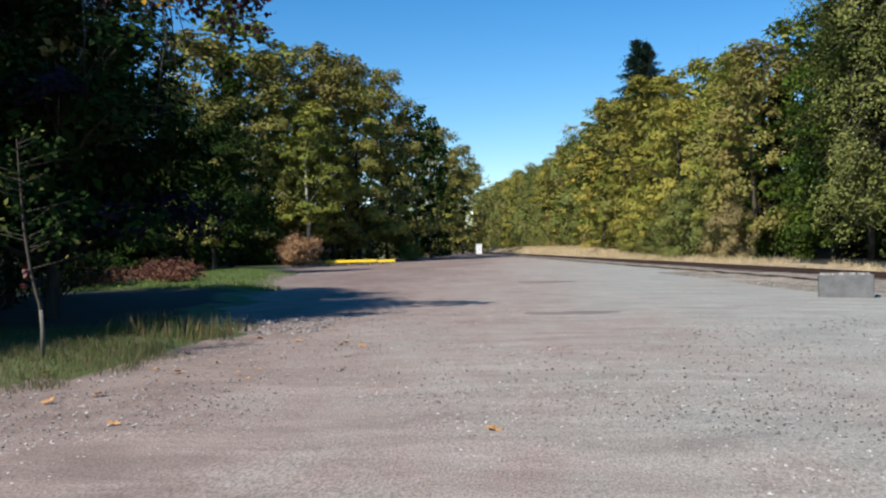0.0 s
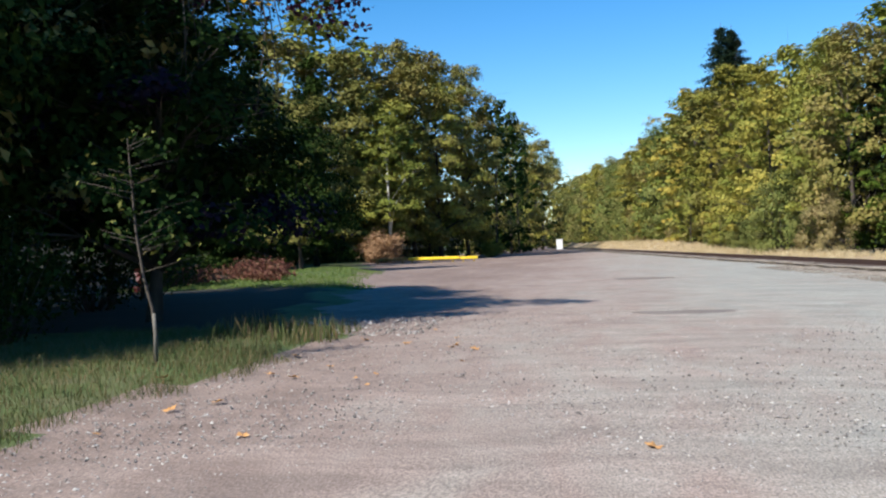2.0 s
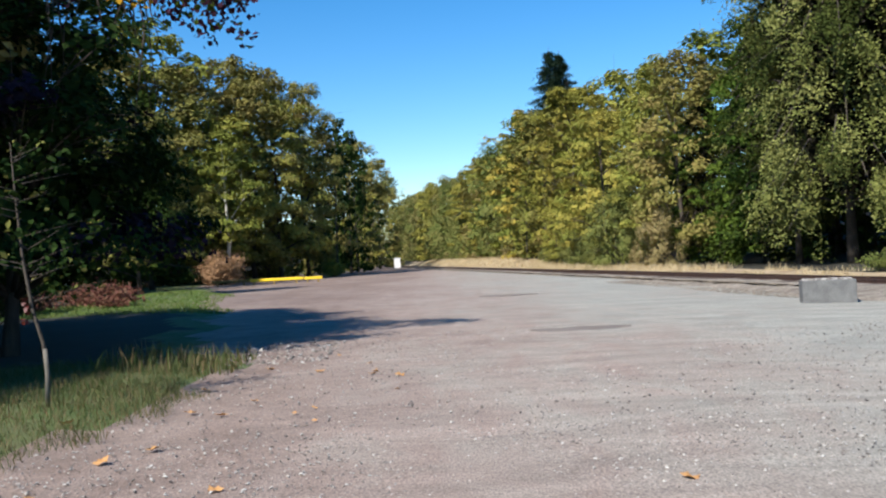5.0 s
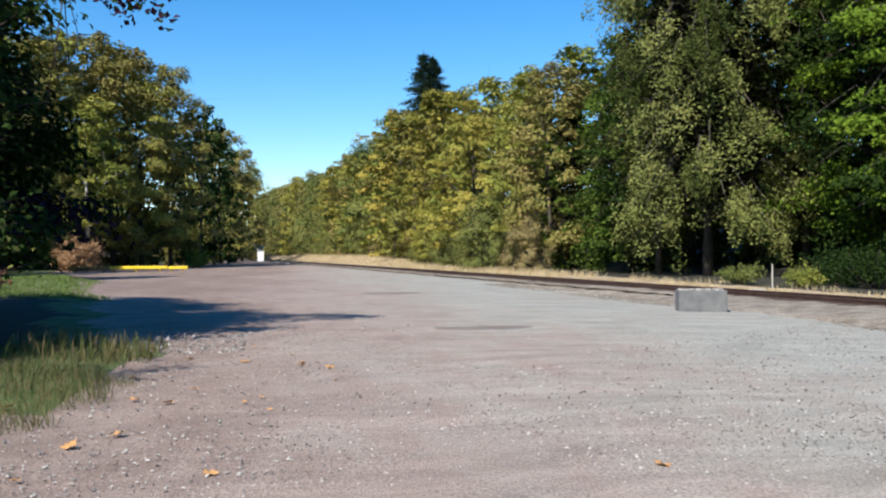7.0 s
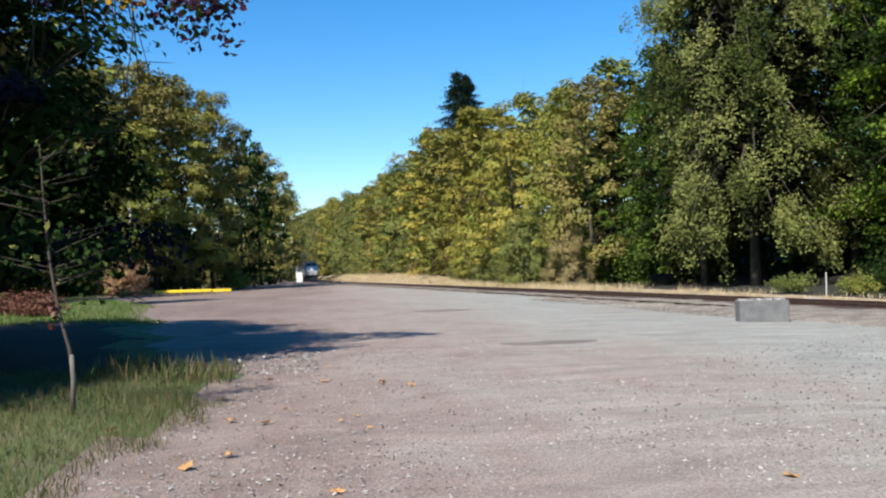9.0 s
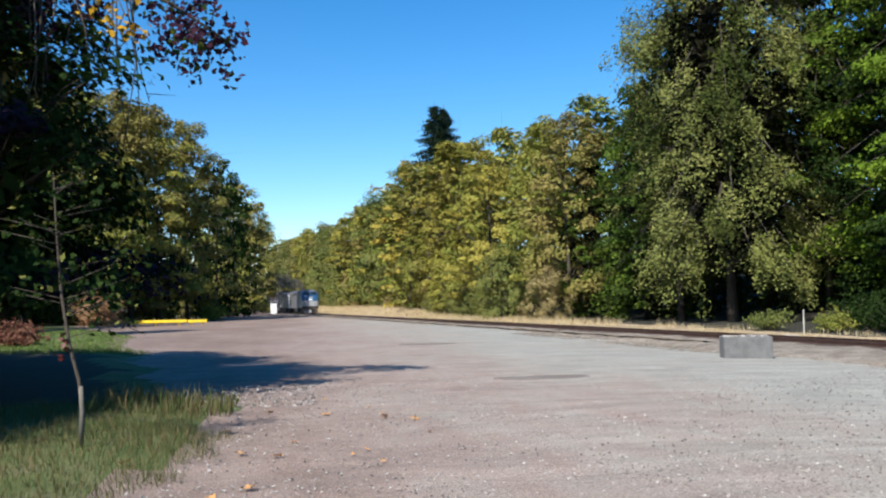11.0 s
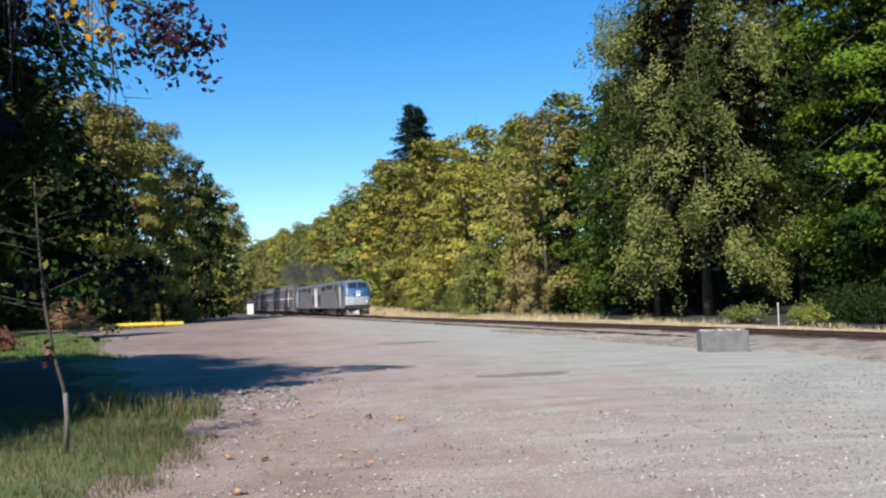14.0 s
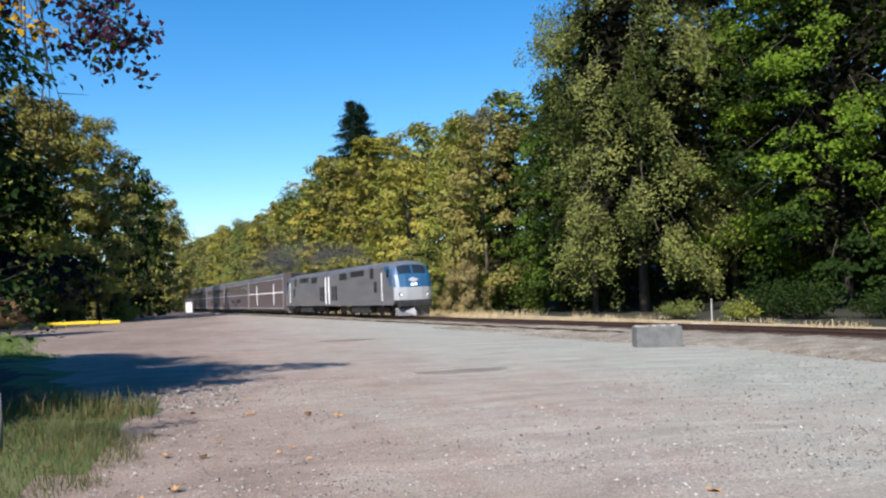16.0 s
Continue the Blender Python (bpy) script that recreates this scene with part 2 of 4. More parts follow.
def box(x0, x1, y0, y1, z0, z1, bevel=0.0, bm=None):
    bm = bm or bmesh.new()
    made = bmesh.ops.create_cube(bm, size=1.0)["verts"]
    for v in made:
        v.co = Vector((x0 + (v.co.x + 0.5) * (x1 - x0), y0 + (v.co.y + 0.5) * (y1 - y0), z0 + (v.co.z + 0.5) * (z1 - z0)))
    if bevel:
        edges = list({e for v in made for e in v.link_edges})
        bmesh.ops.bevel(bm, geom=edges, offset=bevel, segments=2, affect="EDGES", profile=0.5)
    return bm


def disc(radius, length, axis="y", sides=20, at=(0, 0, 0), bevel=0.0):
    bm = bmesh.new()
    bmesh.ops.create_cone(bm, cap_ends=True, segments=sides, radius1=radius, radius2=radius, depth=length)
    if bevel:
        bmesh.ops.bevel(bm, geom=[e for e in bm.edges if len(e.link_faces) == 2 and e.calc_face_angle(0) > 1], offset=bevel, segments=2, affect="EDGES")
    turn = {"x": Euler((0, radians(90), 0)), "y": Euler((radians(90), 0, 0)), "z": Euler((0, 0, 0))}[axis]
    bmesh.ops.transform(bm, matrix=Matrix.Translation(at) @ turn.to_matrix().to_4x4(), verts=bm.verts)
    return bm


def tube(path, radii, sides=7):
    """Verts and faces of a tapered tube along a path."""
    verts, faces = [], []
    for k, (p, r) in enumerate(zip(path, radii)):
        a, b = path[max(0, k - 1)], path[min(len(path) - 1, k + 1)]
        d = (Vector(b) - Vector(a)).normalized()
        side = d.orthogonal().normalized() if k == 0 else (side - d * side.dot(d)).normalized()
        up = d.cross(side)
        for j in range(sides):
            w = 2 * math.pi * j / sides
            verts.append(Vector(p) + r * (math.cos(w) * side + math.sin(w) * up))
        if k:
            for j in range(sides):
                o, i = (k - 1) * sides, k * sides
                faces.append((o + j, o + (j + 1) % sides, i + (j + 1) % sides, i + j))
    faces.append(tuple(range(len(verts) - sides, len(verts))))
    faces.append(tuple(range(sides - 1, -1, -1)))
    return verts, faces


def join(pieces):
    verts, faces = [], []
    for v, f in pieces:
        o = len(verts)
        verts += v
        faces += [tuple(i + o for i in x) for x in f]
    return verts, faces


def leaf_mesh(name, centres, ups, sizes, mat, rng, narrow=0.62, slots=None):
    """One folded, pointed leaf at each centre."""
    n = len(centres)
    ups = ups / np.linalg.norm(ups, axis=1)[:, None]
    any_way = rng.normal(size=(n, 3))
    along = np.cross(ups, any_way)
    along /= np.linalg.norm(along, axis=1)[:, None]
    side = np.cross(ups, along)
    s = sizes[:, None]
    corners = np.stack([
        centres - along * s * 0.5,
        centres + side * s * narrow * 0.5 + ups * s * 0.10,
        centres + along * s * 0.5 - ups * s * 0.08,
        centres - side * s * narrow * 0.5 + ups * s * 0.10], 1).reshape(-1, 3)
    o = (np.arange(n) * 4)[:, None]
    tris = np.concatenate([o + [[0, 2, 1]], o + [[0, 3, 2]]], 1).reshape(-1, 3)
    me = bpy.data.meshes.new(name)
    me.vertices.add(len(corners))
    me.vertices.foreach_set("co", corners.astype(np.float32).ravel())
    me.loops.add(tris.size)
    me.loops.foreach_set("vertex_index", tris.astype(np.int32).ravel())
    me.polygons.add(len(tris))
    me.polygons.foreach_set("loop_start", np.arange(0, tris.size, 3, dtype=np.int32))
    for x in mat if isinstance(mat, (list, tuple)) else [mat]:
        me.materials.append(x)
    if slots is not None:
        me.polygons.foreach_set("material_index", np.repeat(slots, 2).astype(np.int32))
    me.update(calc_edges=True)
    return me


def blade_mesh(name, feet, heights, mat, rng, lean=0.45, width=0.012):
    """Thin bent grass blades on their feet."""
    n = len(feet)
    a = rng.uniform(0, 2 * np.pi, n)
    side = np.stack([np.cos(a), np.sin(a), np.zeros(n)], 1)
    b = rng.uniform(0, 2 * np.pi, n)
    bend = np.stack([np.cos(b), np.sin(b), np.zeros(n)], 1) * (heights * rng.uniform(0, lean, n))[:, None]
    h = heights[:, None] * [[0, 0, 1]]
    w = np.maximum(width, heights * 0.012)[:, None] * side
    corners = np.stack([feet - w, feet + w, feet + 0.55 * h + bend * 0.35 + w * 0.7, feet + 0.55 * h + bend * 0.35 - w * 0.7, feet + h + bend], 1).reshape(-1, 3)
    o = (np.arange(n) * 5)[:, None]
    tris = np.concatenate([o + [[0, 1, 2]], o + [[0, 2, 3]], o + [[3, 2, 4]]], 1).reshape(-1, 3)
    me = bpy.data.meshes.new(name)
    me.vertices.add(len(corners))
    me.vertices.foreach_set("co", corners.astype(np.float32).ravel())
    me.loops.add(tris.size)
    me.loops.foreach_set("vertex_index", tris.astype(np.int32).ravel())
    me.polygons.add(len(tris))
    me.polygons.foreach_set("loop_start", np.arange(0, tris.size, 3, dtype=np.int32))
    me.materials.append(mat)
    me.update(calc_edges=True)
    return me


# ---- the lie of the land ----
RAIL_Z = 0.19
TRACK_AT, TRACK_WAY = Vector((21.4, 0, 0)), Vector((-0.123, 0.9924, 0)).normalized()
TRACK_SIDE = Vector((TRACK_WAY.y, -TRACK_WAY.x, 0))


def on_track(s, off=0.0, z=0.0):
    return TRACK_AT + TRACK_WAY * s + TRACK_SIDE * off + Vector((0, 0, z))


def track_frame(x, y):
    d = Vector((x, y, 0)) - TRACK_AT
    return d.dot(TRACK_WAY), d.dot(TRACK_SIDE)


def smooth(a, b, v):
    v = min(1.0, max(0.0, (v - a) / (b - a)))
    return v * v * (3 - 2 * v)


def verge(y):
    """Where the gravel ends on the wooded side."""
    if y < 17:
        return -2.75 - 0.25 * math.sin(y * 0.9) - 0.05 * max(0, 9 - y)
    if y < 60:
        return -2.9 - (y - 17) * 0.245
    return -13.4 - min(10, (y - 60) * 0.3)


def land(x, y):
    s, off = track_frame(x, y)
    z = -0.025 * max(0.0, min(x, 14) - 6) * smooth(60, 30, y) if y < 60 else 0.0
    z -= 0.12 * smooth(-3.6, -2.4, off) * smooth(6, 2.4, off)
    z += 0.5 * smooth(4, 8, off) * smooth(90, 140, s) + 13 * smooth(14, 70, off) + 0.6 * smooth(4.0, 8.5, off) * smooth(112, 145, s)
    left = verge(y) - x
    z += 0.12 * smooth(0, 1.5, left) + 7 * smooth(9, 50, left)
    z += 0.55 * math.exp(-(((x + 12.5) / 3.2) ** 2 + ((y - 46) / 8) ** 2))
    return z


def ground():
    xs = np.concatenate([np.linspace(-900, -60, 12), np.linspace(-56, -16, 21), np.linspace(-15, 40, 111), np.linspace(42, 80, 20), np.linspace(90, 900, 12)])
    ys = np.concatenate([np.linspace(-900, -30, 12), np.linspace(-26, 0, 14), np.linspace(0.5, 62, 124), np.linspace(64, 260, 66), np.linspace(280, 1200, 14)])
    rough = lambda x, y: 0.018 * noise.noise((x * 0.6, y * 0.6, 0)) + 0.05 * noise.noise((x * 0.11, y * 0.11, 3))
    verts = [(x, y, land(x, y) + rough(x, y)) for y in ys for x in xs]
    w = len(xs)
    faces, slots = [], []
    for j in range(len(ys) - 1):
        for i in range(w - 1):
            faces.append((j * w + i, j * w + i + 1, (j + 1) * w + i + 1, (j + 1) * w + i))
            x, y = (xs[i] + xs[i + 1]) / 2, (ys[j] + ys[j + 1]) / 2
            s, off = track_frame(x, y)
            jig = 0.5 * noise.noise((x * 0.9, y * 0.9, 7)) + 1.1 * noise.noise((x * 0.28, y * 0.28, 11))
            left = verge(y) - x + jig
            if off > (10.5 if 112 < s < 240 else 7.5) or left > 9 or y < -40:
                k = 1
            elif off > 2.9:
                k = 3
            # near-black soil laid under the verge maples to deepen their shade
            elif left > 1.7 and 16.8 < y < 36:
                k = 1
            elif left > 0.45:
                k = 2
            else:
                k = 0
            slots.append(k)
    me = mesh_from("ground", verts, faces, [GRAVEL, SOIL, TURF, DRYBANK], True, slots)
    tagged(new("ground", me), "grey-brown gravel lot with grass verge and wooded banks", "ground", kind="structure")


ground()


# ---- the railway ----
def railway():
    line = thing("railway_track", "rusty steel rails on timber sleepers in brown ballast", "railway", kind="structure")
    rng = np.random.default_rng(3)
    # ballast bed, a low bank with an uneven shoulder
    profile = [(-5.3, -0.52), (-4.8, -0.26), (-4.2, -0.14), (-3.3, -0.06), (-2.3, -0.01), (-1.6, 0.0), (1.6, 0.0), (2.2, 0.0), (3.4, -0.1), (4.3, -0.3)]
    verts, faces = [], []
    steps = np.concatenate([np.arange(-60, 120, 0.9), np.arange(120, 420, 4)])
    for s in steps:
        for off, z in profile:
            off *= 1 - (0.42 * smooth(27, 40, s) if off < -2.5 else 0)
            verts.append(on_track(s, off + (0.28 if off < -3.8 else 0.1) * rng.normal(), RAIL_Z - 0.13 + z + 0.02 * rng.normal() - 0.03))
    w = len(profile)
    for j in range(len(steps) - 1):
        faces += [(j * w + i, (j + 1) * w + i, (j + 1) * w + i + 1, j * w + i + 1) for i in range(w - 1)]
    part("ballast_bed", mesh_from("ballast_bed", verts, faces, BALLAST, True), None, line)
    # rails
    shape = [(-0.07, -0.16), (0.07, -0.16), (0.07, -0.145), (0.012, -0.125), (0.012, -0.045), (0.036, -0.03), (0.036, -0.004), (0.028, 0), (-0.028, 0), (-0.036, -0.004), (-0.036, -0.03), (-0.012, -0.045), (-0.012, -0.125), (-0.07, -0.145)]
    for side in (-0.755, 0.755):
        verts = [on_track(s, side + a, RAIL_Z + b) for s in (-60, 420) for a, b in shape]
        n = len(shape)
        faces = [(i, (i + 1) % n, n + (i + 1) % n, n + i) for i in range(n)] + [tuple(range(n))[::-1], tuple(range(n, 2 * n))]
        part("rail", mesh_from("rail", verts, faces, STEEL), None, line)
    me = bpy.data.meshes.new("sleeper")
    bm = box(-1.3, 1.3, -0.115, 0.115, -0.17, 0, 0.012)
    bm.to_mesh(me)
    bm.free()
    me.materials.append(TIMBER)
    turn = math.degrees(math.atan2(TRACK_SIDE.y, TRACK_SIDE.x))
    for k in range(280):
        p = on_track(-12 + k * 0.53, rng.normal() * 0.02, RAIL_Z - 0.15 + rng.normal() * 0.006)
        part("sleeper", me, None, line, m=pose(p.x, p.y, p.z, 0, 0, turn + rng.normal() * 0.6))


railway()


# ---- concrete block, barrier, cabinet, posts ----
def concrete_block():
    rng = random.Random(5)
    b = thing("concrete_block", "weathered grey concrete block lying on gravel", "concrete block", m=pose(12.35, 26.75, land(12.3, 26.6), 0, 0, -14))
    bm = box(-0.74, 0.74, -0.37, 0.37, -0.04, 0.70, 0.025)
    bmesh.ops.subdivide_edges(bm, edges=bm.edges, cuts=2, use_grid_fill=True)
    for v in bm.verts:
        v.co += 0.008 * noise.noise_vector(v.co * 3)
    part("body", bm, CONCRETE, b)
    bm = bmesh.new()
    for k in range(110):
        p = Vector((rng.uniform(-0.68, 0.68), rng.uniform(-0.32, 0.32), 0.71))
        m = Matrix.Translation(p) @ Euler((rng.random() * 6, rng.random() * 6, 0)).to_matrix().to_4x4() @ Matrix.Diagonal((*[rng.uniform(0.02, 0.055) for _ in range(3)], 1))
        bmesh.ops.create_icosphere(bm, subdivisions=1, radius=1, matrix=m)
    tagged(part("loose_stones", bm, PEBBLE, b, "loose pale stones on the block's top"), kind="stuff")


concrete_block()


def yellow_barrier():
    turn = 5
    b = thing("yellow_barrier", "low yellow painted steel beam on short legs", "barrier", m=pose(-14.3, 91.5, 0, 0, 0, turn))
    bm = box(-3.4, 1.9, -0.14, 0.14, 0.30, 0.58, 0.03)
    part("beam", bm, YELLOW, b)
    part("beam", box(2.0, 3.8, -0.14, 0.14, 0.27, 0.54, 0.03), YELLOW, b)
    part("beam", box(-7.2, -3.5, -0.13, 0.13, 0.34, 0.55, 0.03), OLDYELLOW, b, "faded dull yellow beam")
    for x in (-6.6, -4.0, -3.0, -1.0, 1.2, 2.3, 3.4):
        bm = box(x - 0.07, x + 0.07, -0.07, 0.07, -0.05, 0.31, 0.01)
        box(x - 0.14, x + 0.14, -0.14, 0.14, -0.02, 0.02, bm=bm)
        part("leg", bm, OLDYELLOW, b)


yellow_barrier()


def relay_cabinet():
    c = thing("relay_cabinet", "white trackside relay cabinet on a concrete plinth", "cabinet", m=pose(-6.75, 185, 0, 0, 0, 7))
    part("body", box(-0.6, 0.6, -0.45, 0.45, 0.14, 2.1, 0.03), WHITE, c)
    bm = box(-0.68, 0.68, -0.53, 0.53, 2.1, 2.2, 0.02)
    part("roof", bm, WHITE, c)
    part("plinth", box(-0.7, 0.7, -0.55, 0.55, -0.2, 0.14, 0.02), CONCRETE, c)
    for x in (-0.29, 0.29):
        d = part("door", box(x - 0.27, x + 0.27, -0.475, -0.452, 0.22, 2.02, 0.008), WHITE, c)
        part("handle", box(x * 0.2 - 0.02, x * 0.2 + 0.02, -0.50, -0.476, 1.0, 1.18, 0.005), DARK, d)


relay_cabinet()


def marker_post(x, y, height, lean):
    p = thing("marker_post", "thin pale trackside marker post in dry grass", "post", m=pose(x, y, land(x, y), lean, 0, 20))
    part("stake", box(-0.03, 0.03, -0.02, 0.02, -0.2, height, 0.008), PALEBARK, p)
    part("cap", box(-0.034, 0.034, -0.024, 0.024, height, height + 0.06, 0.008), PALEBARK, p)


marker_post(23.2, 41.8, 1.15, 1)


def pale_slab():
    rng = random.Random(9)
    x, y = 20.6, 38.8
    bm = box(-0.55, 0.55, -0.2, 0.2, -0.1, 0.12, 0.03)
    bmesh.ops.subdivide_edges(bm, edges=bm.edges, cuts=2, use_grid_fill=True)
    for v in bm.verts:
        v.co += Vector([rng.uniform(-0.02, 0.02) for _ in range(3)])
    ob = part("stone_slab", bm, PALEBARK)
    ob.matrix_basis = pose(x, y, land(x, y) + 0.08, 0, 0, 12)
    tagged(ob, "pale broken slab lying in dry grass", "slab")


pale_slab()


# ---- trees ----
def crown_points(rng, kind, clumps, height, spread, low):
    """Centres of a crown's leaf clumps, by the kind of tree."""
    f = rng.random(clumps)
    a = rng.uniform(0, 2 * np.pi, clumps)
    if kind == "cone":
        f = f ** 1.5
        r = spread * (1 - f) ** 0.9 + 0.02 * height
        q = rng.uniform(0.25, 1, clumps) ** 0.6
    elif kind == "column":
        r = spread * np.clip(np.sin(np.pi * (0.16 + 0.80 * f)), 0.15, 1) ** 0.7
        q = rng.uniform(0.25, 1, clumps) ** 0.5
    else:
        r = spread * np.sqrt(np.clip(1 - (2 * f - 0.75) ** 2 / 1.6, 0.03, 1))
        q = rng.uniform(0.2, 1, clumps) ** 0.5
    lump = 1 + 0.28 * np.sin(3 * a + rng.uniform(0, 6)) * np.sin(5 * f + rng.uniform(0, 6))
    z = height * (low + (1 - low) * f)
    return np.stack([np.cos(a) * r * q * lump, np.sin(a) * r * q * lump, z], 1), f


def tree_meshes(seed, kind, height, spread, low, clumps, leaves, size, mats, bark, flat=0.45, odd=0.0, limbs=22, girth=0.0115, droop=0.0, core=7, bulk=1.0):
    """Trunk-and-limb mesh and leaf mesh of one tree with its foot at the origin."""
    rng = np.random.default_rng(seed)
    centres, f = crown_points(rng, kind, clumps, height, spread, low)
    bend = [rng.normal() * 0.02 * height for _ in range(4)]
    spine = lambda z: Vector((bend[0] * math.sin(z / height * 3) + bend[2] * (z / height) ** 2, bend[1] * math.sin(z / height * 2.5) + bend[3] * (z / height) ** 2, z))
    r0 = girth * height
    n = 9
    pieces = [tube([spine(height * 0.95 * k / n - (0.3 if k == 0 else 0)) for k in range(n + 1)], [r0 * (1.5 if k == 0 else 1) * (1 - 0.9 * k / n) for k in range(n + 1)], 8)]
    for k in rng.choice(clumps, min(limbs, clumps), replace=False):
        c = Vector(centres[k])
        z0 = max(0.15 * height, c.z - rng.uniform(0.08, 0.25) * height)
        a = spine(z0)
        mid = a.lerp(c, 0.5) + Vector((0, 0, 0.04 * height))
        thick = r0 * (1 - 0.85 * z0 / height) * 0.5
        pieces.append(tube([a, mid, c], [thick, thick * 0.6, thick * 0.15], 5))
        for _ in range(2):
            e = c + Vector(rng.normal(size=3)) * 0.07 * height
            pieces.append(tube([mid, mid.lerp(e, 0.5) + Vector((0, 0, 0.01 * height)), e], [thick * 0.4, thick * 0.25, thick * 0.06], 4))
    wood = mesh_from("trunk", *join(pieces), bark, True)
    per = rng.poisson(leaves, clumps) + 4
    idx = np.repeat(np.arange(clumps), per)
    big = (spread * rng.uniform(0.13, 0.27, clumps) * bulk)[idx]
    off = rng.normal(size=(len(idx), 3))
    off *= (rng.random(len(idx)) ** 0.42 / np.linalg.norm(off, axis=1))[:, None] * 1.05
    turned = off.copy()
    off += rng.normal(size=off.shape) * 0.10
    off[:, 2] *= flat
    off *= big[:, None]
    off[:, 2] -= (off[:, 0] ** 2 + off[:, 1] ** 2) / (big + 0.1) * (0.25 + droop)
    off[:, 2] = np.maximum(off[:, 2], -1.1 * big)
    pts = centres[idx] + off
    deep = int(core * clumps)
    if deep:
        inner, g = crown_points(rng, kind, deep, height, spread * 0.55, low * 1.15)
        inner[:, 2] *= 0.93
    ups = rng.normal(size=pts.shape) * 0.34 + [0, 0, 0.6] + 0.6 * turned
    out = pts - [0, 0, height * 0.45]
    ups += 0.6 * out / np.linalg.norm(out, axis=1)[:, None]
    sizes = size * rng.uniform(0.6, 1.4, len(pts))
    slots = None
    if odd:
        pick = rng.random(clumps) < odd
        slots = pick[idx].astype(int)
    if deep:
        pts, sizes = np.concatenate([pts, inner]), np.concatenate([sizes, spread * rng.uniform(0.08, 0.17, deep) * (1.0 if core < 8 else 0.55)])
        ups = np.concatenate([ups, rng.normal(size=inner.shape)])
        slots = None if slots is None else np.concatenate([slots, np.zeros(deep, int)])
    return wood, leaf_mesh("crown", pts, ups, sizes, mats, rng, slots=slots)


def fir_meshes(seed, height, spread):
    rng = np.random.default_rng(seed)
    pieces = [tube([Vector((0, 0, height * k / 6 - (0.4 if k == 0 else 0))) for k in range(7)], [0.014 * height * (1 - 0.93 * k / 6) for k in range(7)], 8)]
    pts, ups = [], []
    for k in range(64):
        f = 0.22 + 0.76 * k / 64
        for j in range(5):
            a = rng.uniform(0, 6.28)
            length = spread * 1.75 * (1 - f) ** 1.05 * rng.uniform(0.45, 1.1) + 0.2
            z = height * f
            tip = Vector((math.cos(a) * length, math.sin(a) * length, z - 0.18 * length + 0.1))
            pieces.append(tube([Vector((0, 0, z)), tip], [0.05, 0.01], 4))
            m = int(26 + 20 * length)
            q = rng.uniform(0.15, 1.05, m)[:, None]
            p = np.array([0, 0, z]) * (1 - q) + np.array(tip) * q + rng.normal(size=(m, 3)) * [0.28, 0.28, 0.16]
            pts.append(p)
            ups.append(rng.normal(size=(m, 3)) * 0.5 + [0, 0, 1])
    wood = mesh_from("trunk", *join(pieces), BARK, True)
    pts = np.concatenate(pts)
    return wood, leaf_mesh("crown", pts, np.concatenate(ups), 0.42 * rng.uniform(0.6, 1.4, len(pts)), L_FIR, rng, 0.4)


def plant(name, meshes, label, category, m, group=""):
    t = thing(name, label, category, group, m)
    part("trunk", meshes[0], None, t)
    part("crown", meshes[1], None, t)
    return t


def stand(x, y, scale=1.0, turn=0.0, wide=1.0, sink=0.1):
    return pose(x, y, land(x, y) - sink, 0, 0, turn) @ Matrix.Diagonal((scale * wide, scale * wide, scale, 1))


# far woods: six patterns, each about 20 m high, planted over and over
FAR = {
    "maple": ("broadleaf_tree", tree_meshes(11, "round", 20, 5.6, 0.12, 80, 130, 0.33, L_MAPLE, BARK, flat=0.4), "tall green maple turning yellow on the wooded bank"),
    "gold": ("broadleaf_tree", tree_meshes(12, "round", 20, 5.2, 0.12, 80, 130, 0.32, L_GOLD, BARK, flat=0.4), "tall golden-yellow autumn broadleaf tree on the bank"),
    "olive": ("broadleaf_tree", tree_meshes(13, "round", 20, 5.0, 0.10, 80, 125, 0.32, L_OLIVE, BARK, flat=0.6), "olive-brown broadleaf tree in the far wood"),
    "deep": ("broadleaf_tree", tree_meshes(14, "round", 20, 5.4, 0.08, 85, 110, 0.36, L_DEEP, BARK), "dark green broadleaf tree in the wood"),
    "willow": ("willow_bush", tree_meshes(15, "round", 20, 9.5, 0.03, 90, 120, 0.45, L_WILLOW, BARK, flat=0.9, limbs=30, girth=0.01), "soft grey-green willow bush beside the track"),
    "ash": ("broadleaf_tree", tree_meshes(16, "column", 20, 4.6, 0.06, 80, 125, 0.32, L_MAPLE, BARK, flat=0.55), "slender yellow-green tree in the far wood"),
}
# the same kinds with fewer, larger leaves, for the deep of the wood
for key, mat, fl in (("maple", L_MAPLE, 0.4), ("gold", L_GOLD, 0.4), ("olive", L_OLIVE, 0.6), ("deep", L_DEEP, 0.45), ("ash", L_MAPLE, 0.55), ("willow", L_WILLOW, 0.8)):
    FAR[key + " far"] = (FAR[key][0], tree_meshes(200 + len(FAR), "round", 20, 6.6 if key == "willow" else 5.4, 0.04, 62, 20 if key == "deep" else 52, 0.72 if key == "deep" else 0.50, mat, BARK, flat=fl, limbs=8), FAR[key][2])
FAR["tan"] = ("willow_bush", tree_meshes(18, "round", 20, 9.5, 0.02, 90, 100, 0.48, L_TAN, BARK, flat=0.95, limbs=30, girth=0.01), "soft tan-brown willow bush beside the track")
FAR["dark"] = ("dark_conifer", tree_meshes(17, "cone", 20, 4.6, 0.05, 110, 95, 0.36, L_DEEP, BARK, flat=0.5), "dark evergreen tree in the shade of the wood")
planted = {}


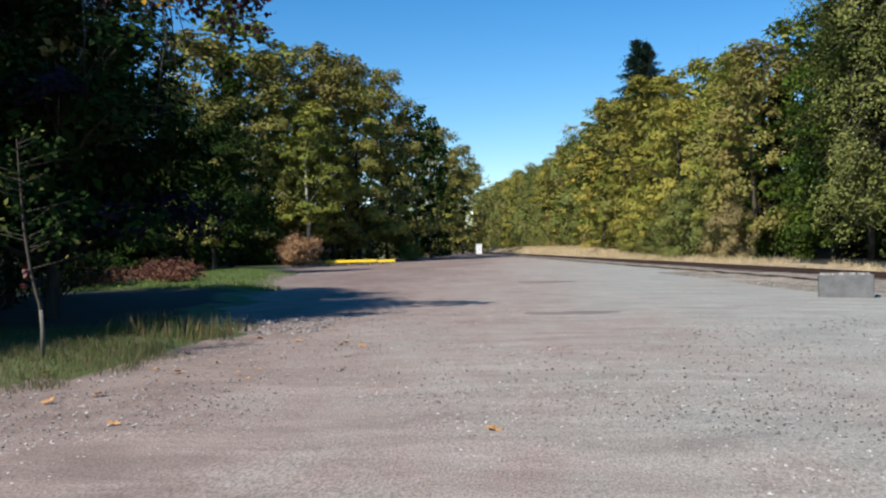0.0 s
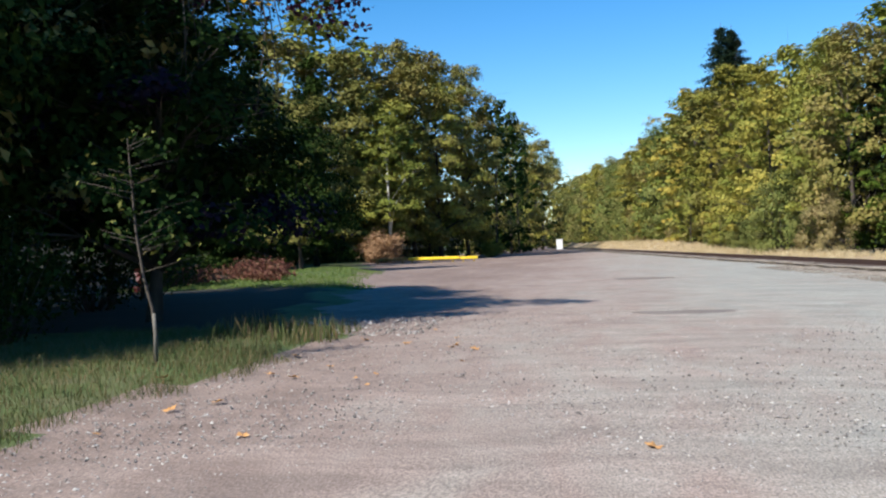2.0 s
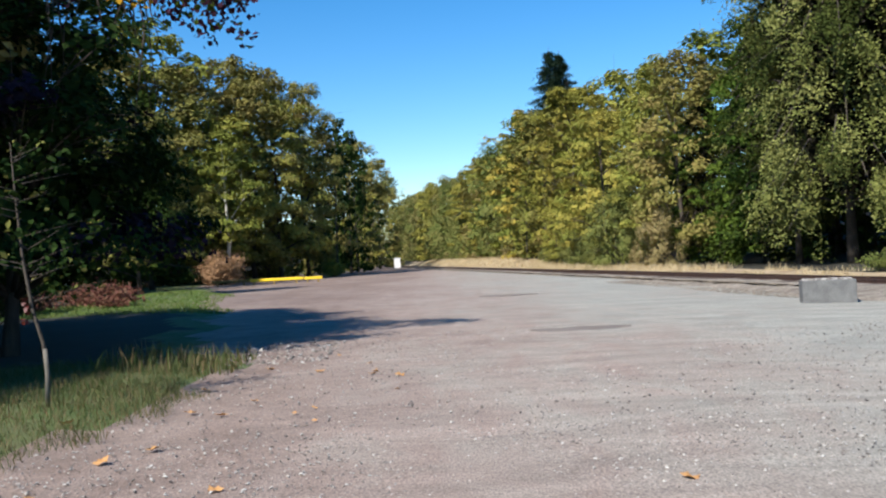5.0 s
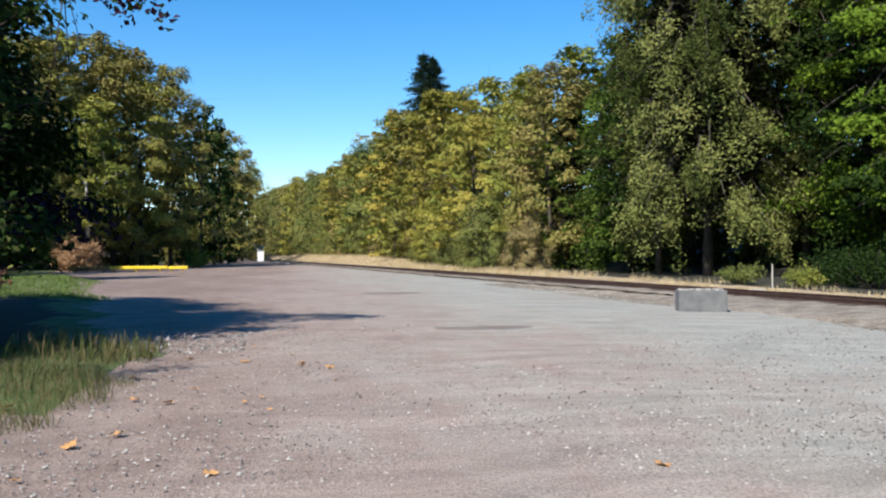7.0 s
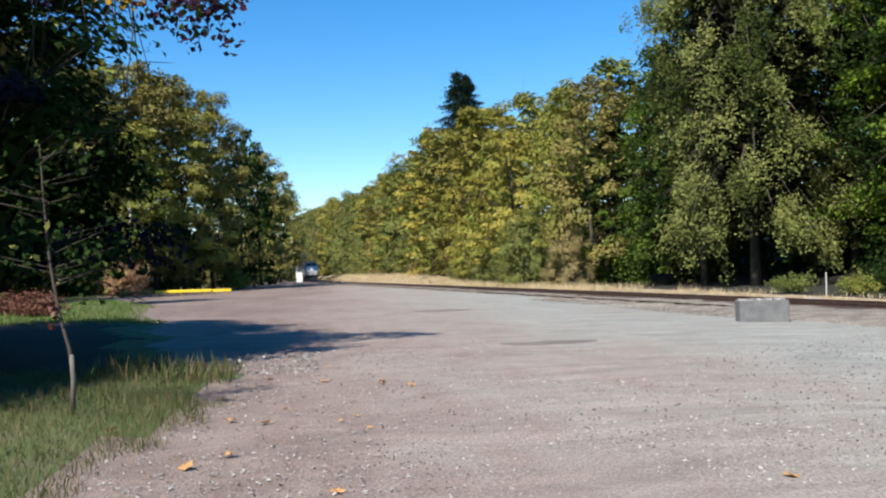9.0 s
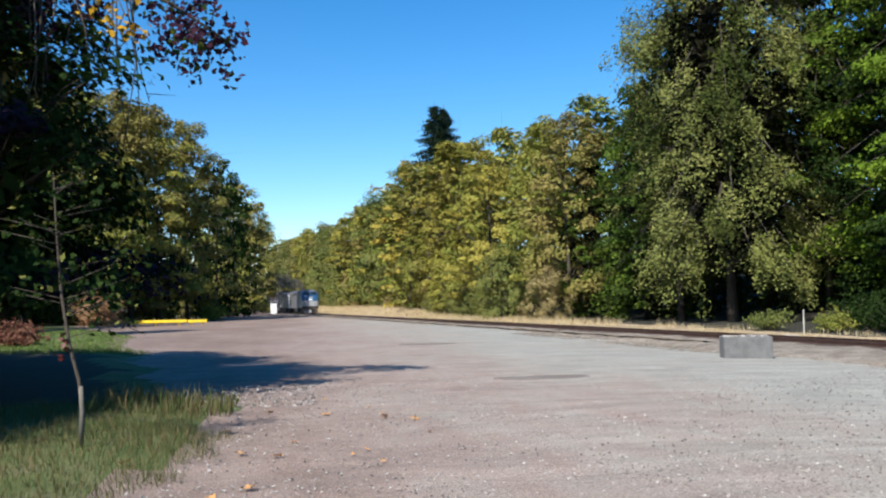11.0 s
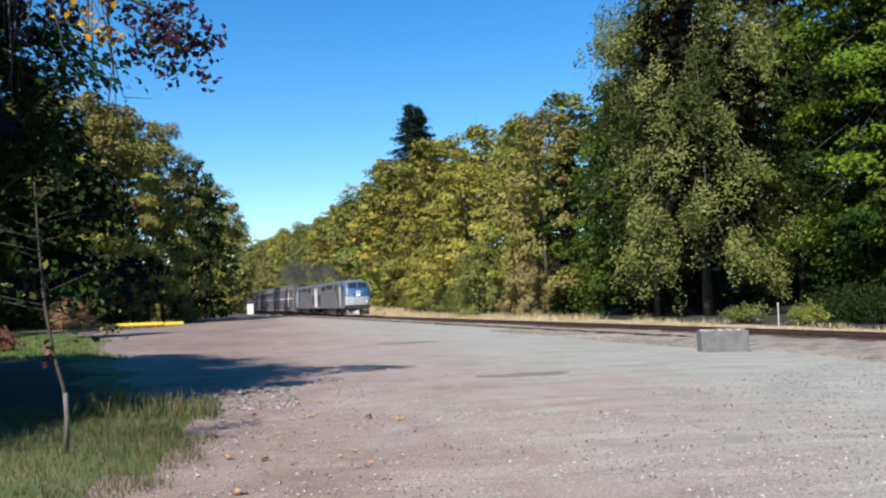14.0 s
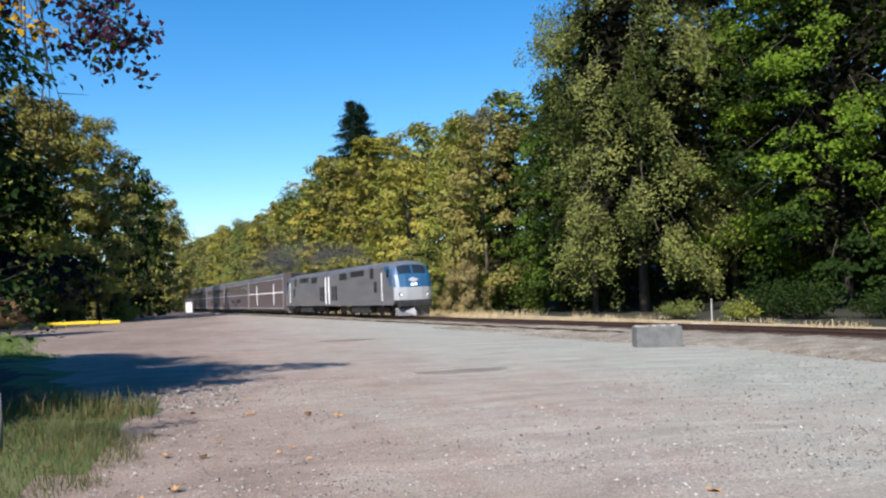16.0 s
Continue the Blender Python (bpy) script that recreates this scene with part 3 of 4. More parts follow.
def far_tree(kind, x, y, height, turn, wide=1.0, group="trees of the far wood", lite=False):
    if (lite or y > 128) and kind + " far" in FAR:
        kind += " far"
    name, meshes, label = FAR[kind]
    m = stand(x, y, height / 20, turn, wide)
    if kind in planted:
        return copy_thing(planted[kind], m)
    planted[kind] = plant(name, meshes, label, "bush" if kind.startswith(("willow", "tan")) else "tree", m, group)
    return planted[kind]


def woods():
    rng = random.Random(21)
    # far side of the track: tops by distance along it
    reach = [70, 95, 106, 117, 137, 158, 179, 210, 230, 300]
    tops = [19, 23.5, 22.5, 24.5, 24, 23, 23, 23.5, 24, 26]
    s = 79.0
    while s < 400:
        off = rng.uniform(11, 14)
        p = on_track(s, off)
        h = float(np.interp(s, reach, tops)) * rng.uniform(0.80, 0.96)
        # beyond 150 m muted kinds put distance haze into the tree colours
        far_tree(rng.choice(["maple", "gold", "maple", "ash", "gold", "olive"] if s < 150 else ["olive", "willow", "olive", "gold", "willow", "ash"]), p.x, p.y, h, rng.uniform(0, 360), rng.uniform(0.9, 1.1))
        p = on_track(s + 3, off + rng.uniform(7, 10))
        far_tree(rng.choice(["gold", "olive", "maple", "ash"] if s < 150 else ["olive", "olive", "ash"]), p.x, p.y, h * rng.uniform(1.0, 1.12), rng.uniform(0, 360), 1.05, lite=True)
        s += rng.uniform(5.5, 8.0) * (1 if s < 180 else 1.5)
    s = 77.0
    while s < 250:
        p = on_track(s, rng.uniform(7.0, 9.0) + (1.6 if s > 112 else 0))
        far_tree(rng.choice(["willow", "tan", "willow", "tan", "willow", "maple"]), p.x, p.y, rng.uniform(5.0, 8.0) + (2.5 if s > 105 else 0), rng.uniform(0, 360), rng.uniform(0.8, 1.1), "bushes along the track")
        s += rng.uniform(3.6, 5.4) * (1 if s < 135 else 2.0)
    # the wood that closes the valley and the wooded side
    for kind, x, y, h in (("dark", -25.2, 84, 20), ("dark", -29.5, 80, 22), ("dark", -33, 75, 24), ("dark", -25.6, 72, 15), ("dark", -38, 84, 25), ("olive", -11.6, 207, 26), ("willow", -11.0, 236, 25), ("maple", -15.6, 181, 23), ("olive", -12.2, 262, 24),
                          ("olive", -13.6, 215, 20), ("deep", -13.4, 194, 21), ("olive", -12.6, 160, 24), ("deep", -12.4, 144, 22), ("deep", -13.1, 131, 22), ("olive", -18, 148, 24),
                          ("olive", -15.8, 121, 25), ("maple", -18.5, 115, 25), ("olive", -21.5, 121, 27), ("olive", -21.2, 112, 24), ("olive", -25, 118, 28), ("maple", -24.5, 106, 22),
                          ("olive", -28, 112, 26), ("olive", -29, 103, 24), ("maple", -32, 108, 26), ("olive", -34, 99, 25), ("deep", -40, 93, 22), ("maple", -41, 86, 20), ("deep", -44, 80, 20), ("deep", -48, 88, 22),
                          ("deep", -27, 62, 14), ("deep", -30, 68, 15), ("deep", -36, 66, 17), ("olive", -42, 72, 20), ("olive", -24, 190, 20), ("maple", -17, 228, 19), ("olive", -20, 240, 20), ("olive", -19, 262, 20), ("deep", -22, 280, 20), ("maple", -30, 300, 20), ("olive", -2, 300, 17)):
        far_tree(kind, x, y, h * (1.1 if 95 < y < 125 else 1.0), rng.uniform(0, 360), rng.uniform(0.95, 1.15) * (0.82 if x > -16.2 and y > 115 else 1.0), lite=x < -30 or x < -13 and y < 75)
    # low growth that closes the wood's foot
    for k in range(28):
        f = k / 28
        x, y = -31 + 18.5 * f, 99 + 16 * f + 60 * f ** 3
        far_tree(rng.choice(["deep", "willow", "deep", "olive"]), x - 1.5, y + 1.5 + 2.0 * (k % 2), rng.uniform(4.5, 7.5), rng.uniform(0, 360), rng.uniform(0.9, 1.25), "bushes at the wood's foot", lite=True)
    # a thicket in near-black leaves, added for the shade between the trunks
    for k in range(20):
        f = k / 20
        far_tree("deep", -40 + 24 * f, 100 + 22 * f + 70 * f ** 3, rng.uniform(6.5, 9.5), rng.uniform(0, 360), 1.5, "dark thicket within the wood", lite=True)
    # near-black growth, the dark hollow under the boughs put into its leaf colour
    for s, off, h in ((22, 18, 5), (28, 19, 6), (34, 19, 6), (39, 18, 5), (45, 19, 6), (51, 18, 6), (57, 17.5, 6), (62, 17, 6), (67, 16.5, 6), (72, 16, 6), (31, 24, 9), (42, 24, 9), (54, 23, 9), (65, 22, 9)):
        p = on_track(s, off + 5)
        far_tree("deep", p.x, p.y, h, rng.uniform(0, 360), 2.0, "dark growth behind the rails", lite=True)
    # behind and beside the camera; some unseen left ones are added to block sun
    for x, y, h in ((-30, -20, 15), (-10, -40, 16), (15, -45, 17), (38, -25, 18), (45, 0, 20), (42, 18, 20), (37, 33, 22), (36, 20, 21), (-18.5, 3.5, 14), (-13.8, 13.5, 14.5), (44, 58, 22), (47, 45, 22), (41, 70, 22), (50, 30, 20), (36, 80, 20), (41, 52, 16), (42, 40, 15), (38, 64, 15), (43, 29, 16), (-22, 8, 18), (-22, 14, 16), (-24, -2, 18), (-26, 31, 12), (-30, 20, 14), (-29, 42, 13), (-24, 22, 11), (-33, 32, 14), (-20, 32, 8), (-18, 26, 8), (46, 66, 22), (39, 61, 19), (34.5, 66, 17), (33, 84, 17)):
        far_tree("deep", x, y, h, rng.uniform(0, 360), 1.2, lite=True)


woods()
plant("birch_tree", tree_meshes(45, "round", 17, 4.2, 0.30, 70, 110, 0.32, L_MAPLE, PALEBARK, limbs=10, girth=0.014), "birch with a pale white trunk at the wood's edge", "tree", stand(-21.9, 101.5, 1.0, 0))
fir = fir_meshes(31, 34, 9.6)
plant("fir_tree", fir, "tall dark fir rising above the wooded bank", "tree", stand(23.6, 166, 1.10), "firs")
copy_thing(bpy.data.objects["fir_tree"], stand(25.7, 168, 0.985, 70))
copy_thing(bpy.data.objects["fir_tree"], stand(9, 255, 0.62, 40))

# near trees on the far side of the track
def bough_tree(seed, height, spread, low, boughs, sprays, leaves, size, spray, hang, mats, odd=0.3, wide_at=0.35, top=0.18):
    """A tree of single boughs with leaf sprays on them, near-black within to stand for shade."""
    rng = np.random.default_rng(seed)
    lean = rng.normal(size=2) * 0.02 * height
    spine = lambda f: Vector((lean[0] * f * f, lean[1] * f * f, height * f))
    pieces = [tube([spine(max(-0.01, 0.97 * k / 9)) for k in range(10)], [0.0085 * height * (1.4 if k == 0 else 1) * (1 - 0.92 * k / 9) for k in range(10)], 9)]
    pts, ups, slots = [], [], []
    girth = lambda f: float(np.interp(f, [0, low, wide_at, 0.64, 0.86, 1], [0.7, 0.82, 1, 0.96, 0.68, top]))
    for k in range(boughs):
        f = low + (0.985 - low) * ((k + rng.random()) / boughs) ** 1.08
        a = k * 2.39996 + rng.normal() * 0.35
        reach = spread * girth(f) * rng.uniform(0.66, 1.03)
        out = Vector((math.cos(a), math.sin(a), 0))
        root = spine(max(0.04, f - 0.05))
        mid = root + out * reach * 0.55 + Vector((0, 0, reach * rng.uniform(0.18, 0.34)))
        tip = root + out * reach + Vector((0, 0, reach * (rng.uniform(0.12, 0.28) - hang * rng.uniform(0.5, 1.0))))
        thick = 0.0038 * height * (1 - 0.8 * f)
        pieces.append(tube([root, mid, tip], [thick, thick * 0.6, thick * 0.12], 5))
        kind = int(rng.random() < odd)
        for j in range(sprays):
            q = rng.uniform(0.42, 1.04) ** 0.8
            c = np.array(root) * (1 - q) ** 2 + 2 * q * (1 - q) * np.array(mid) + q * q * np.array(tip)
            c += rng.normal(size=3) * [0.075 * reach, 0.075 * reach, 0.03 * reach]
            if hang:
                c[2] -= rng.exponential(0.10) * reach
            n = rng.poisson(leaves * rng.uniform(0.5, 1.4)) + 3
            o = rng.normal(size=(n, 3))
            o *= (rng.random(n) ** 0.5 / np.linalg.norm(o, axis=1))[:, None]
            o *= np.array(spray) * rng.uniform(0.65, 1.3)
            o[:, 2] -= 0.35 * (o[:, 0] ** 2 + o[:, 1] ** 2) / spray[0]
            pts.append(c + o)
            ups.append(rng.normal(size=(n, 3)) * 0.5 + np.array(out) * 0.55 + [0, 0, 0.6])
            slots.append(np.full(n, kind))
    # near-black leaf pieces fill the crown's middle in place of its shade
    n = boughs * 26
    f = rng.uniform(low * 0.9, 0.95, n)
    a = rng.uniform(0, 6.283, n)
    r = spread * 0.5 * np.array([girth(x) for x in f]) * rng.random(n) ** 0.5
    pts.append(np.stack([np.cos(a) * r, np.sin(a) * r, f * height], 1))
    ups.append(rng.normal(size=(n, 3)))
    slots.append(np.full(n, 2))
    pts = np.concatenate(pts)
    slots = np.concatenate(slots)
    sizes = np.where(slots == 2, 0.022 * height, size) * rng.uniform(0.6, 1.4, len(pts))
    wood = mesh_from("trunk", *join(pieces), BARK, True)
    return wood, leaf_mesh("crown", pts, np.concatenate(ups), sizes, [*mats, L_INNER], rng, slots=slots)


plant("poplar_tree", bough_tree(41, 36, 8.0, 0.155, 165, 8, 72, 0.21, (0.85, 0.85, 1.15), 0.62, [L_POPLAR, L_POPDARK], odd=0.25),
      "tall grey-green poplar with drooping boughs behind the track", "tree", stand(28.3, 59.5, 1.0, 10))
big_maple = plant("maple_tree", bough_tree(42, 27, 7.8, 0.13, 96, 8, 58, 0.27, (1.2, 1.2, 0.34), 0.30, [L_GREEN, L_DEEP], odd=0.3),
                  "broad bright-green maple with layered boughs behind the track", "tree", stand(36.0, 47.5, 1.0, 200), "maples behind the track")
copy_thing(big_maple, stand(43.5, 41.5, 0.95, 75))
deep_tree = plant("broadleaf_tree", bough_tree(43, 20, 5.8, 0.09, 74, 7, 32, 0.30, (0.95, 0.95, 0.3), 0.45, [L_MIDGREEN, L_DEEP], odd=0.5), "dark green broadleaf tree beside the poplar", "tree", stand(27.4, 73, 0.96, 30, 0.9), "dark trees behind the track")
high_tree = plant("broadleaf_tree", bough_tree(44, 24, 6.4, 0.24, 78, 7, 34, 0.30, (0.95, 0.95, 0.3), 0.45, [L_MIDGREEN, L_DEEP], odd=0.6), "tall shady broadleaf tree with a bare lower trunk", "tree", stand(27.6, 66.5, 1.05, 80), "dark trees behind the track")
for x, y, k in ((36, 60, 1.1), (33, 72, 1.0), (42, 52, 1.0)):
    copy_thing(high_tree, stand(x, y, k, 47 * x, 1.05))
copy_thing(deep_tree, stand(25.0, 79.5, 0.8, 95, 1.05))


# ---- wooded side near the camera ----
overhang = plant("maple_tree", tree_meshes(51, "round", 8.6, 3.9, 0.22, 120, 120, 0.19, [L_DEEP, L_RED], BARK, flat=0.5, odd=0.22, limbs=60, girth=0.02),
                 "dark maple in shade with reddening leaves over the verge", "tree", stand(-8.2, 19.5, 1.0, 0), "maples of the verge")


def bough(tree):
    """A long bough over the verge with hanging twigs and dark and yellow leaves."""
    rng = np.random.default_rng(77)
    base = Vector((-8.2, 19.5, land(-8.2, 19.5) - 0.1))
    main = [Vector(p) for p in ((-8.1, 19.4, 6.0), (-7.0, 19.2, 8.0), (-5.4, 18.9, 8.7), (-4.0, 18.8, 8.0), (-2.7, 18.7, 7.1))]
    pieces = [tube([p - base for p in main], [0.11, 0.085, 0.06, 0.04, 0.012], 6)]
    ends = []
    for k in range(46):
        q = rng.uniform(1.2, 4)
        a = main[int(q)].lerp(main[min(4, int(q) + 1)], q % 1)
        e = a + Vector((rng.uniform(-0.8, 0.4), rng.uniform(-0.8, 0.8), rng.uniform(-0.9, 0.55)))
        pieces.append(tube([a - base, a.lerp(e, 0.5) + Vector((0, 0, 0.08)) - base, e - base], [0.018, 0.011, 0.004], 4))
        ends.append(e)
    for k in range(15):
        x = rng.uniform(-6.6, -4.6)
        a = Vector((x, 18.9 + rng.uniform(-1.2, 0.4), 8.4))
        e = a + Vector((rng.normal() * 0.35, rng.normal() * 0.3, -rng.uniform(1.5, 3.9)))
        mid = a.lerp(e, 0.5) + Vector((rng.normal() * 0.2, 0, 0))
        pieces.append(tube([a - base, mid - base, e - base], [0.022, 0.017, 0.007], 4))
        for _ in range(2):
            b = mid.lerp(e, rng.random())
            pieces.append(tube([b - base, b + Vector((rng.normal() * 0.35, rng.normal() * 0.3, rng.normal() * 0.15)) - base], [0.012, 0.004], 4))
    part("bough", mesh_from("bough", *join(pieces), BARK, True), None, tree)
    pts = np.concatenate([np.array(e - base) + rng.normal(size=(26, 3)) * [0.17, 0.2, 0.14] for e in ends])
    part("bough_leaves", leaf_mesh("bough_leaves", pts, rng.normal(size=pts.shape) + [0.4, -0.5, 0.2], 0.15 * rng.uniform(0.7, 1.3, len(pts)), [L_DEEP, L_RED], rng, 0.8, slots=(rng.random(len(pts)) < 0.85).astype(int)), None, tree, "purplish leaves on thin twigs, tinted dark as if backlit")
    pts = np.concatenate([np.array(Vector(c) - base) + rng.normal(size=(n, 3)) * [0.22, 0.2, 0.10] for c, n in (((-4.75, 17.8, 7.15), 42), ((-5.25, 18.2, 7.6), 26), ((-4.9, 18.0, 7.9), 20))])
    part("yellow_leaves", leaf_mesh("yellow_leaves", pts, rng.normal(size=pts.shape) * 0.6 + [0, -0.6, 0.6], 0.14 * rng.uniform(0.7, 1.3, len(pts)), L_YELLOW, rng, 0.8), None, tree, "sunlit yellow autumn leaves")


bough(overhang)
near_a = plant("maple_tree", tree_meshes(52, "round", 11.5, 4.2, 0.20, 150, 115, 0.21, [L_DEEP, L_OLIVE], BARK, flat=0.45, odd=0.3, limbs=50),
               "dense dark maple with shaded green foliage at the verge", "tree", stand(-13.6, 27, 1.0, 0), "maples of the verge")
# those nearest, out of view, are added to shade the verge and sapling
for x, y, k, a in ((-12.6, 18, 1.2, 20), (-19.5, 63, 1.1, 20), (-14.5, 21, 1.3, 260), (-13.0, 12.6, 1.3, 130), (-16.5, 9.5, 1.3, 310), (-11.2, 9.4, 0.8, 40)):
    copy_thing(near_a, stand(x, y, k, a))


def sapling():
    rng = np.random.default_rng(61)
    x, y = -4.17, 11.9
    t = thing("sapling", "young maple sapling with a pale wrapped stem", "sapling", m=pose(x, y, land(x, y)))
    path = [Vector((0, 0, -0.1)), Vector((0.01, 0, 0.5)), Vector((-0.03, 0, 0.8)), Vector((-0.15, 0, 1.25)), Vector((-0.25, 0.02, 1.9)), Vector((-0.32, 0.05, 2.7)), Vector((-0.36, 0.05, 3.4))]
    tips = []
    part("stem", mesh_from("stem", *tube(path, [0.027, 0.026, 0.025, 0.024, 0.021, 0.014, 0.005], 7), BARK, True), None, t)
    for k in range(24):
        z = rng.uniform(1.3, 3.2)
        a = Vector((-0.10 - 0.10 * (z - 1), 0.03, z))
        w = rng.uniform(0, 6.28)
        e = a + Vector((math.cos(w), math.sin(w), 0.25)) * rng.uniform(0.3, 0.95)
        part("twig", mesh_from("twig", *tube([a, e], [0.010, 0.003], 4), BARK, True), None, t)
        tips += [e, a.lerp(e, 0.6)]
    part("stem_wrap", mesh_from("stem_wrap", *tube([Vector((0.0, 0, 0.02)), Vector((0.01, 0, 0.4)), Vector((-0.01, 0, 0.72))], [0.033, 0.031, 0.029], 9), WRAP, True), None, t, "pale grey stem guard")
    pts = np.concatenate([np.array(e) + rng.normal(size=(9, 3)) * 0.15 for e in tips])
    part("crown", leaf_mesh("crown", pts, rng.normal(size=pts.shape) * 0.7 + [0, 0, 0.8], 0.105 * rng.uniform(0.6, 1.3, len(pts)), [L_DEEP, L_OLIVE], rng, slots=(rng.random(len(pts)) < 0.12).astype(int)), None, t)
    pts = np.array([-0.19, -0.06, 1.25]) + rng.normal(size=(12, 3)) * [0.06, 0.05, 0.09]
    part("red_leaves", leaf_mesh("red_leaves", pts, rng.normal(size=pts.shape), np.full(12, 0.085), REDDISH, rng, 0.8), None, t, "small tuft of red leaves")


sapling()


def bush(name, label, x, y, wide, tall, mat, leaves, size, seed, category="bush", group=""):
    rng = np.random.default_rng(seed)
    t = thing(name, label, category, group, pose(x, y, land(x, y)))
    pieces, pts = [], []
    for k in range(34):
        a, r = rng.uniform(0, 6.28), wide * rng.uniform(0, 1) ** 0.6
        e = Vector((math.cos(a) * r, math.sin(a) * r, tall * (rng.uniform(0.35, 1.0) * (1 - 0.45 * (r / wide) ** 2))))
        pieces.append(tube([Vector((e.x * 0.2, e.y * 0.2, -0.05)), e], [0.02, 0.005], 4))
        pts.append(np.array(e) * rng.uniform(0.55, 1.05, leaves)[:, None] + rng.normal(size=(leaves, 3)) * [0.16 * wide, 0.16 * wide, 0.10 * tall])
    part("stem", mesh_from("stem", *join(pieces), BARK, True), None, t)
    pts = np.concatenate(pts)
    pts[:, 2] = np.abs(pts[:, 2])
    part("foliage", leaf_mesh("foliage", pts, rng.normal(size=pts.shape) + [0, -0.2, 0.5], size * rng.uniform(0.6, 1.4, len(pts)), mat, rng, 0.45), None, t)
    return t


bush("russet_bush", "round russet-brown dry bush beside the barrier", -22.0, 97.5, 2.7, 3.5, RUSSET, 170, 0.30, 71)
bush("yellow_green_bush", "yellow-green bush at the wood's edge", -12.4, 119, 1.8, 2.2, L_MAPLE, 50, 0.3, 72)
bush("yellow_green_bush", "yellow-green shrub beside the marker post", 25.4, 42.6, 0.9, 1.3, L_MAPLE, 40, 0.16, 73)
bush("green_bush", "low green shrub at the wood's edge behind the rails", 24.0, 46.5, 1.2, 1.3, L_WILLOW, 45, 0.15, 74)
for n, (x, y, w, h) in enumerate(((-13.6, 41, 1.3, 1.0), (-15.4, 42.5, 1.5, 1.1), (-17.5, 41.5, 1.6, 1.0), (-12.6, 38.8, 1.0, 0.7), (-19.5, 43, 1.5, 1.2))):
    bush("rusty_ferns", "clump of rust-brown dying ferns at the wood's foot", x, y, w, h, FERN, 40, 0.16, 80 + n, "ferns", "ferns at the wood's foot")
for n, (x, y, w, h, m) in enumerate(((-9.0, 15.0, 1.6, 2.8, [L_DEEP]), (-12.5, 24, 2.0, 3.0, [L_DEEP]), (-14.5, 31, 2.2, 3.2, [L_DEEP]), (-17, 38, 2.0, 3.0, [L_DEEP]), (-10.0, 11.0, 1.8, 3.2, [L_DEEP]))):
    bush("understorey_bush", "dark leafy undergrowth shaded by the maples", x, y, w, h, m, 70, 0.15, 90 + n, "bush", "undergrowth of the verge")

# a row of shrubs whose near-black colour also carries the edge's shade
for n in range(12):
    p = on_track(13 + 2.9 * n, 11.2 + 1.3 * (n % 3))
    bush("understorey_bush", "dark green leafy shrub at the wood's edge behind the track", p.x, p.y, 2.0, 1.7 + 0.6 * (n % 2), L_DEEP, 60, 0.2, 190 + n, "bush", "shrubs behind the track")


# ---- grass, stones and fallen leaves ----
def scatter(rng, n, x0, x1, y0, y1, keep):
    out = []
    while len(out) < n:
        x, y = rng.uniform(x0, x1), rng.uniform(y0, y1)
        if keep(x, y, rng.random()):
            out.append((x, y, land(x, y)))
    return np.array(out)


def grasses():
    rng = np.random.default_rng(101)
    edge = lambda x, y, r: verge(y) - x + 0.55 * noise.noise((x * 1.3, y * 1.3, 0)) > 0.25 * r
    feet = scatter(rng, 44000, -8.0, -1.9, -3.0, 17.0, edge)
    tall = 0.05 + 0.13 * rng.random(len(feet)) ** 2 + 0.16 * np.array([max(0, noise.noise((p[0] * 0.8, p[1] * 0.8, 5))) for p in feet])
    tagged(new("grass_verge", blade_mesh("grass_verge", feet, tall, GRASS, rng, 1.1, 0.004)), "uneven green and straw-coloured grass along the gravel", "grass", kind="stuff")
    feet = scatter(rng, 700, -5.0, -2.6, 15.2, 17.6, lambda x, y, r: True)
    tagged(new("weeds", blade_mesh("weeds", feet, 0.12 + 0.32 * rng.random(len(feet)) ** 1.5, GRASS, rng, 0.6, 0.012)), "taller weeds at the end of the verge", "weeds", kind="stuff")
    feet = scatter(rng, 22000, -19, -6.0, 35, 60, lambda x, y, r: verge(y) - x + 1.1 * noise.noise((x * 0.28, y * 0.28, 11)) > 0.9 * r * r - 0.5)
    tagged(new("grass_mound", blade_mesh("grass_mound", feet, 0.05 + 0.11 * rng.random(len(feet)), LUSH, rng, 1.0, 0.014)), "bright green grass on a low mound", "grass", kind="stuff")
    feet = []
    for k in range(30000):
        s = rng.uniform(8, 60) if k < 9000 else rng.uniform(60, 240)
        off = rng.uniform(3.4, 8.5) + (1.0 if s > 112 else 0)
        p = on_track(s, off)
        if s < 62 and noise.noise((s * 0.22, off * 0.5, 4)) < 0.12:
            continue
        feet.append((p.x, p.y, land(p.x, p.y) - 0.02))
    feet = np.array(feet)
    tagged(new("dry_grass", blade_mesh("dry_grass", feet, (0.08 + 0.40 * rng.random(len(feet)) ** 1.6) * np.where(feet[:, 1] < 55, 0.8, 1.3), STRAW, rng, 1.1, 0.016)), "tall straw-coloured dry grass beside the rails", "grass", kind="stuff")


grasses()


